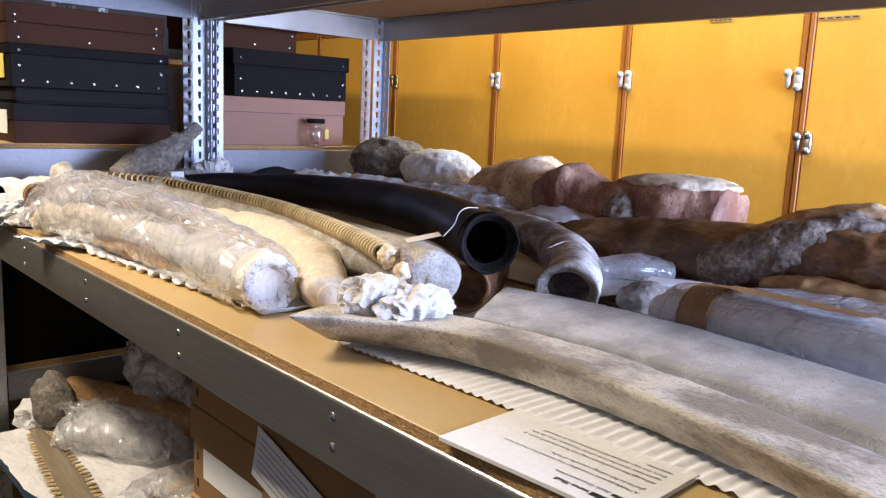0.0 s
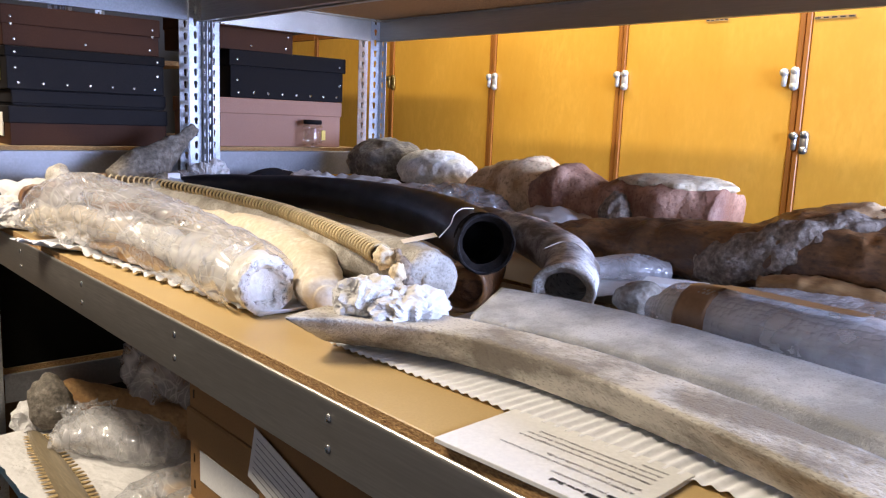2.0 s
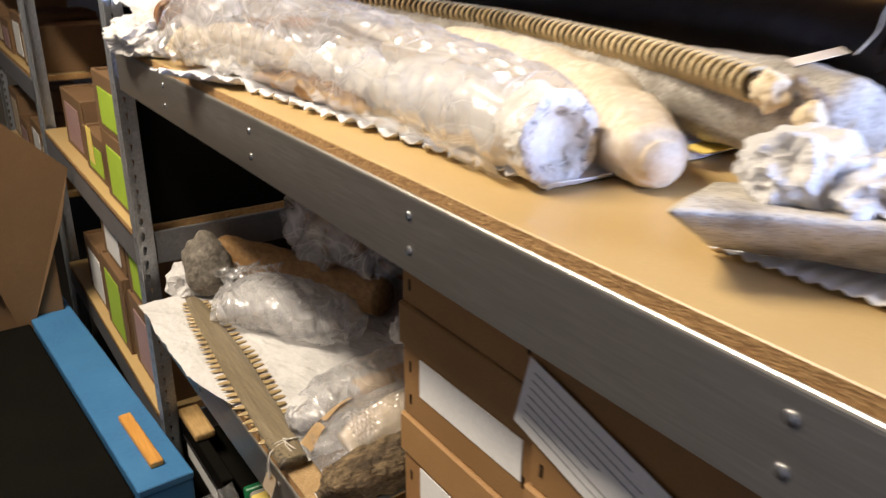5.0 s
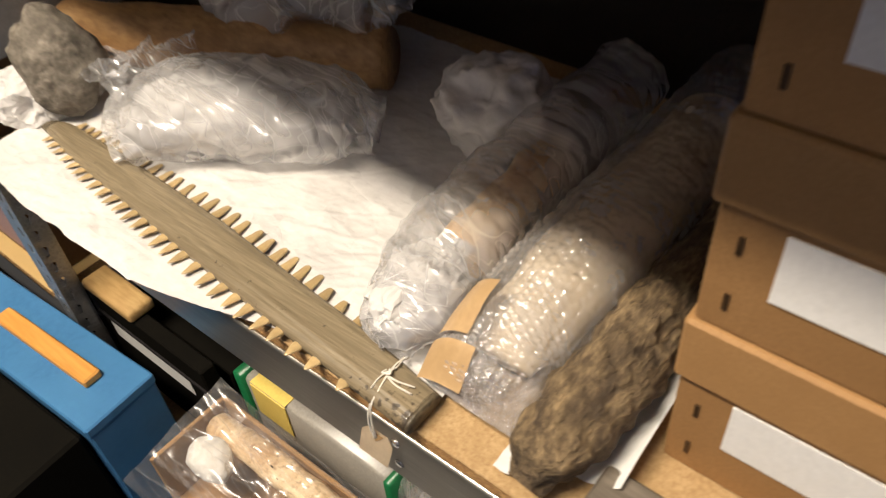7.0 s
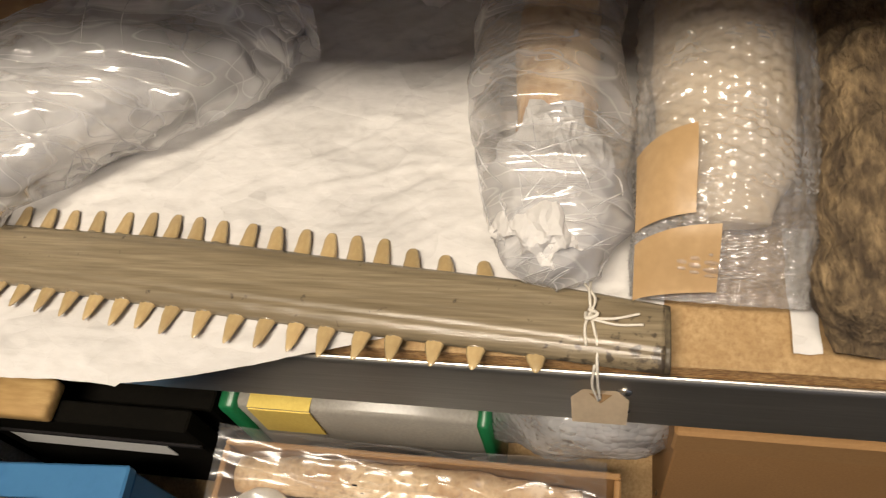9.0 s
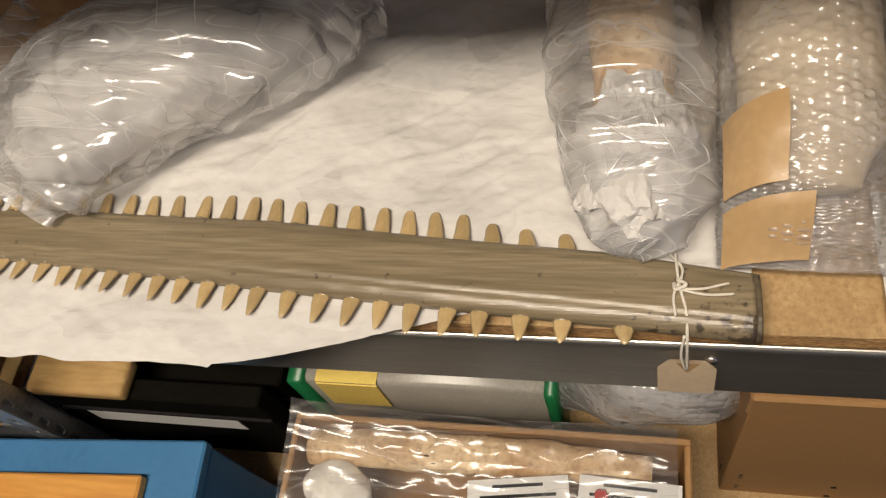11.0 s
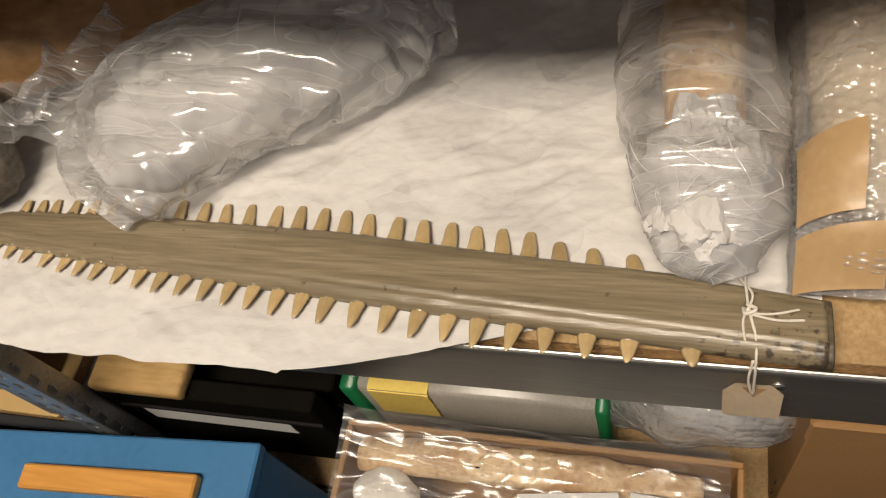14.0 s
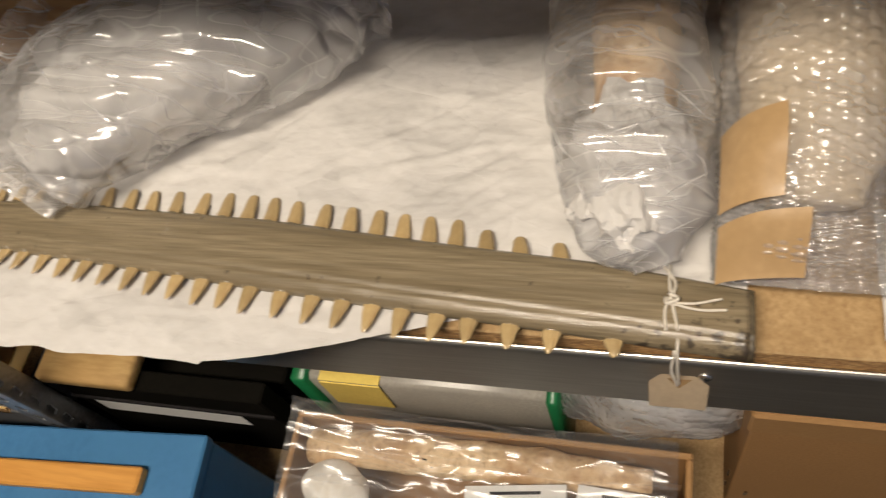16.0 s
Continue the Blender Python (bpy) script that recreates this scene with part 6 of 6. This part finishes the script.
# kraft storage boxes on the middle shelf
def kraft_box(lo, hi, lid_h, label, sheet_at=None):
    th = thing("kraft_box", label, "storage box", ((lo[0] + hi[0]) / 2, (lo[1] + hi[1]) / 2, lo[2]), "kraft storage boxes")
    part("body", box(lo, (hi[0], hi[1], hi[2] - lid_h * 0.4), 0.002), M_KRAFT, th, smooth=False)
    o = 0.005
    lid = part("lid", box((lo[0] - o, lo[1] - o, hi[2] - lid_h), (hi[0] + o, hi[1] + o, hi[2]), 0.003), M_KRAFTLID, th, smooth=False)
    for x, y, z, par, oo in ((lo[0], hi[1] - 0.022, hi[2] - lid_h * 0.5, lid, o), (lo[0], hi[1] - 0.02, lo[2] + 0.03, th, 0), (lo[0], hi[1] - 0.02, lo[2] + 0.085, th, 0), (lo[0], lo[1] + 0.02, lo[2] + 0.05, th, 0)):
        part("staple", box((x - oo - 0.0016, y - 0.002, z - 0.008), (x - oo, y + 0.002, z + 0.008), 0), M_STAPLE, par, smooth=False)
    for x, z, par, oo in ((lo[0] + 0.025, hi[2] - lid_h * 0.5, lid, o), (lo[0] + 0.022, lo[2] + 0.04, th, 0), (lo[0] + 0.022, lo[2] + 0.09, th, 0)):
        part("staple", box((x - 0.002, hi[1] + oo, z - 0.008), (x + 0.002, hi[1] + oo + 0.0016, z + 0.008), 0), M_STAPLE, par, smooth=False)
    if sheet_at:
        ya, yb_, za, zb = sheet_at
        c = part("label_sheet", box((lo[0] - 0.0018, ya, za), (lo[0] - 0.0003, yb_, zb), 0), M_PAPER, th, "white printed label", smooth=False)
        bars(c, (lo[0] - 0.0024, yb_ - 0.012, zb - 0.01), (0, -1, 0), (0, 0, -1), [(yb_ - ya) * w for w in (0.5, 0.75, 0, 0.8, 0.66)][:max(1, int((zb - za) / 0.014) - 1)], 0.0035, 0.013)
    return th


for k in range(3):
    z0 = Z2 + 0.024 + k * 0.184 if k else Z2 + 0.001
    z1 = Z2 + 0.190 + k * 0.1845
    kraft_box((0.124, 1.462, z0 if k == 0 else Z2 + 0.191 + (k - 1) * 0.1845), (0.46, 1.762, z1), 0.068, "brown kraft card box with stapled corners and label", (1.485, 1.715, z1 - 0.135, z1 - 0.075))
for k in range(2):
    kraft_box((0.096, 1.135, Z2 + 0.0235 + 0.255 * k), (0.46, 1.440, Z2 + 0.278 + 0.255 * k), 0.05, "deep brown kraft card box", None)
sheet_m = Matrix.Translation((0.001, 1.440, 0.889)) @ pose(0, 0, 0, 14, 0, 0)
page = thing("paper_sheet", "printed white sheet taped on a kraft box", "paper", (0.09, 1.32, 0.84))
part("page", box((0.088, -0.235, -0.094), (0.0892, 0, 0), 0, sheet_m), M_PAPER, page, smooth=False)
line_rnd = random.Random(12)
for k in range(7):
    w = line_rnd.uniform(0.10, 0.20)
    part("writing", box((0.0874, -0.012 - w, -0.014 - 0.011 * k), (0.0878, -0.012, -0.0128 - 0.011 * k), 0, sheet_m), M_GREYINK, page, smooth=False)
solo("kraft_box", box((0.12, 0.30, Z2 + 0.001), (0.5, 1.11, Z2 + 0.30), 0.004), M_BOXBLACK, "dark storage box deep on the middle shelf", "storage box", smooth=False)

# ---- bottom shelf and floor ----
blue = thing("blue_box", "long blue painted box with a wooden handle", "box", (-0.12, 3.1, FLOOR))
bm_m = Matrix.Translation((-0.0725, 2.567, 0)) @ pose(0, 0, 0, 0, 0, 3.6)
part("body", box((-0.0655, 0.0, FLOOR), (0.0655, 1.30, 0.044), 0.003, bm_m), M_BLUE, blue, smooth=False)
part("lid", box((-0.068, -0.002, 0.045), (0.068, 1.303, 0.066), 0.003, bm_m), M_BLUE, blue, smooth=False)
part("handle", box((-0.014, 0.066, 0.066), (0.019, 0.330, 0.084), 0.003, bm_m), M_PINE, blue, "orange varnished pine bar", smooth=False)

# Crate added to cover the blue side; its near-black stands in for shade.
solo("added_shade_crate", box((-0.372, 0.012, FLOOR), (-0.072, 1.14, 0.052), 0.006, bm_m), M_FILESHADE, "dark crate added to hide the side of the blue box", "crate", smooth=False)
for k, (x, y0, y1, z1) in enumerate(((0.05, 2.525, 2.86, 0.04), (0.10, 2.53, 2.86, -0.02))):
    th = thing("black_file_box", "black card file box with a paper label", "file box", (x + 0.15, (y0 + y1) / 2, Z3), "black file boxes")
    part("body", box((x, y0, Z3 + 0.001 if k == 0 else Z3 + 0.001), (x + 0.03 if k == 0 else x + 0.4, y1, z1), 0.003), M_FILESHADE, th, smooth=False)
    part("edge_strip", box((x - 0.004, y0, z1 - 0.06), (x, y1, z1 - 0.052), 0.001), M_BOXGREY, th, smooth=False)
    part("label_card", box((x - 0.0015, y0 + 0.06, z1 - 0.11), (x - 0.0003, y1 - 0.03, z1 - 0.066), 0), M_PAPER, th, smooth=False)
solo("wood_block", box((0.045, 2.715, 0.041), (0.10, 2.868, 0.066), 0.006, None, 2), M_WOODBLK, "pale worn wooden block on a black box", "wood block")

gb = thing("green_crate", "frosted plastic crate with green frame and note", "crate", (0.2, 2.32, Z3))
part("body", box((0.10, 2.15, Z3 + 0.001), (0.42, 2.49, 0.015), 0.006), M_FROST, gb, "frosted translucent plastic")
for a, b in (((0.092, 2.478, Z3 + 0.001), (0.43, 2.502, 0.022)), ((0.092, 2.136, Z3 + 0.001), (0.43, 2.152, 0.022))):
    part("frame", box(a, b, 0.004), M_GREEN, gb, "dark green plastic frame")
part("note", box((0.0965, 2.375, -0.07), (0.0985, 2.462, 0.012), 0, pose(0, 0, 0)), M_NOTE, gb, "yellow paper note", smooth=False)
part("note", box((0.098, 2.375, 0.0155), (0.19, 2.462, 0.017), 0), M_NOTE, gb, "yellow paper note", smooth=False)

tray = thing("specimen_tray", "open card tray of bagged specimens and labels", "tray", (0.0, 2.2, Z3))
part("base", box((-0.10, 1.975, -0.12), (0.053, 2.475, -0.105), 0.002), M_KRAFT, tray, smooth=False)
for a, b in (((0.045, 1.975, -0.105), (0.053, 2.475, 0.022)), ((-0.10, 1.975, -0.105), (0.045, 1.983, 0.022)), ((-0.10, 2.467, -0.105), (0.045, 2.475, 0.022))):
    part("side_panel", box(a, b, 0.002), M_KRAFTLID, tray, smooth=False)
part("support", box((-0.09, 1.99, Z3 - 0.2), (0.07, 2.46, -0.1201), 0.004), M_BOXBROWN, tray, smooth=False)
solo("tan_bone", sweep([(0.012, 2.45, 0.0), (0.016, 2.33, 0.008), (0.018, 2.15, 0.008), (0.014, 2.02, 0.0)], [0.022, 0.025, 0.024, 0.02], [0.018, 0.022, 0.02, 0.018], n=30, seg=24, amp=0.005, freq=20), M_TANBONE, "tan bone in a bagged tray", "fossil bone")
solo("white_bone", lump((-0.035, 2.405, 0.005), (0.035, 0.045, 0.03), 0.2, 24, 5, 4), M_WHITEBONE, "cream bone piece in a bagged tray", "fossil bone")
for k, (x, y, w, h, rot) in enumerate(((-0.045, 2.17, 0.12, 0.07, 8), (-0.04, 2.045, 0.115, 0.075, -2))):
    lc = thing("specimen_label", "white printed specimen label in a tray", "label", (x, y, 0.035), "specimen labels")
    m = Matrix.Translation((x, y, 0.036 + 0.002 * k)) @ pose(0, 0, 0, 0, 12, rot)
    part("card", box((-h / 2, -w / 2, 0), (h / 2, w / 2, 0.001), 0, m), M_PAPER, lc, smooth=False)
    for i, ww in enumerate((0.06, 0.09, 0.07)):
        bmq = box((h / 2 - 0.012 - i * 0.013, -ww / 2, 0.0013), (h / 2 - 0.008 - i * 0.013, ww / 2, 0.0016), 0, m)
        part("writing", bmq, M_INK, lc, smooth=False)
    if k:
        part("emblem", lump((x + 0.012, y + 0.03, 0.0405), (0.010, 0.008, 0.001), 0.5, 90, 2, 3), M_REDINK, lc, "small dark red printed emblem")
solo("plastic_bag", sheet((-0.15, 2.462, 0.036), (0.205, 0.0, 0.006), (0.0, -0.47, 0.0), 90, 150, lambda u, v, p: 0.006 * rough_at(p, 12, 9, True) + 0.006 * math.sin(v * 9) + (0.03 * max(0, 1 - v * 6) * u)), M_FILM3, "clear polythene bag over a specimen tray", "plastic bag")
parcel([(0.13, 2.13, -0.05), (0.14, 2.05, 0.02), (0.15, 1.97, 0.03), (0.16, 1.935, -0.02)], [0.03, 0.075, 0.08, 0.05], [0.04, 0.07, 0.085, 0.06], 80, 80, 0.2, 0.4, M_BUBBLE2, "bubble-wrapped specimen on the bottom shelf", 12)
solo("parcel_core", lump((0.15, 2.02, 0.0), (0.05, 0.06, 0.06), 0.2, 20, 3, 3), M_PAPER, "white specimen inside bubble wrap", "specimen")
kraft_box((0.05, 1.50, Z3 + 0.001), (0.45, 1.925, 0.195), 0.05, "brown kraft card box on the bottom shelf", None)
kraft_box((0.06, 1.10, Z3 + 0.001), (0.45, 1.48, 0.13), 0.05, "brown kraft card box on the bottom shelf", None)
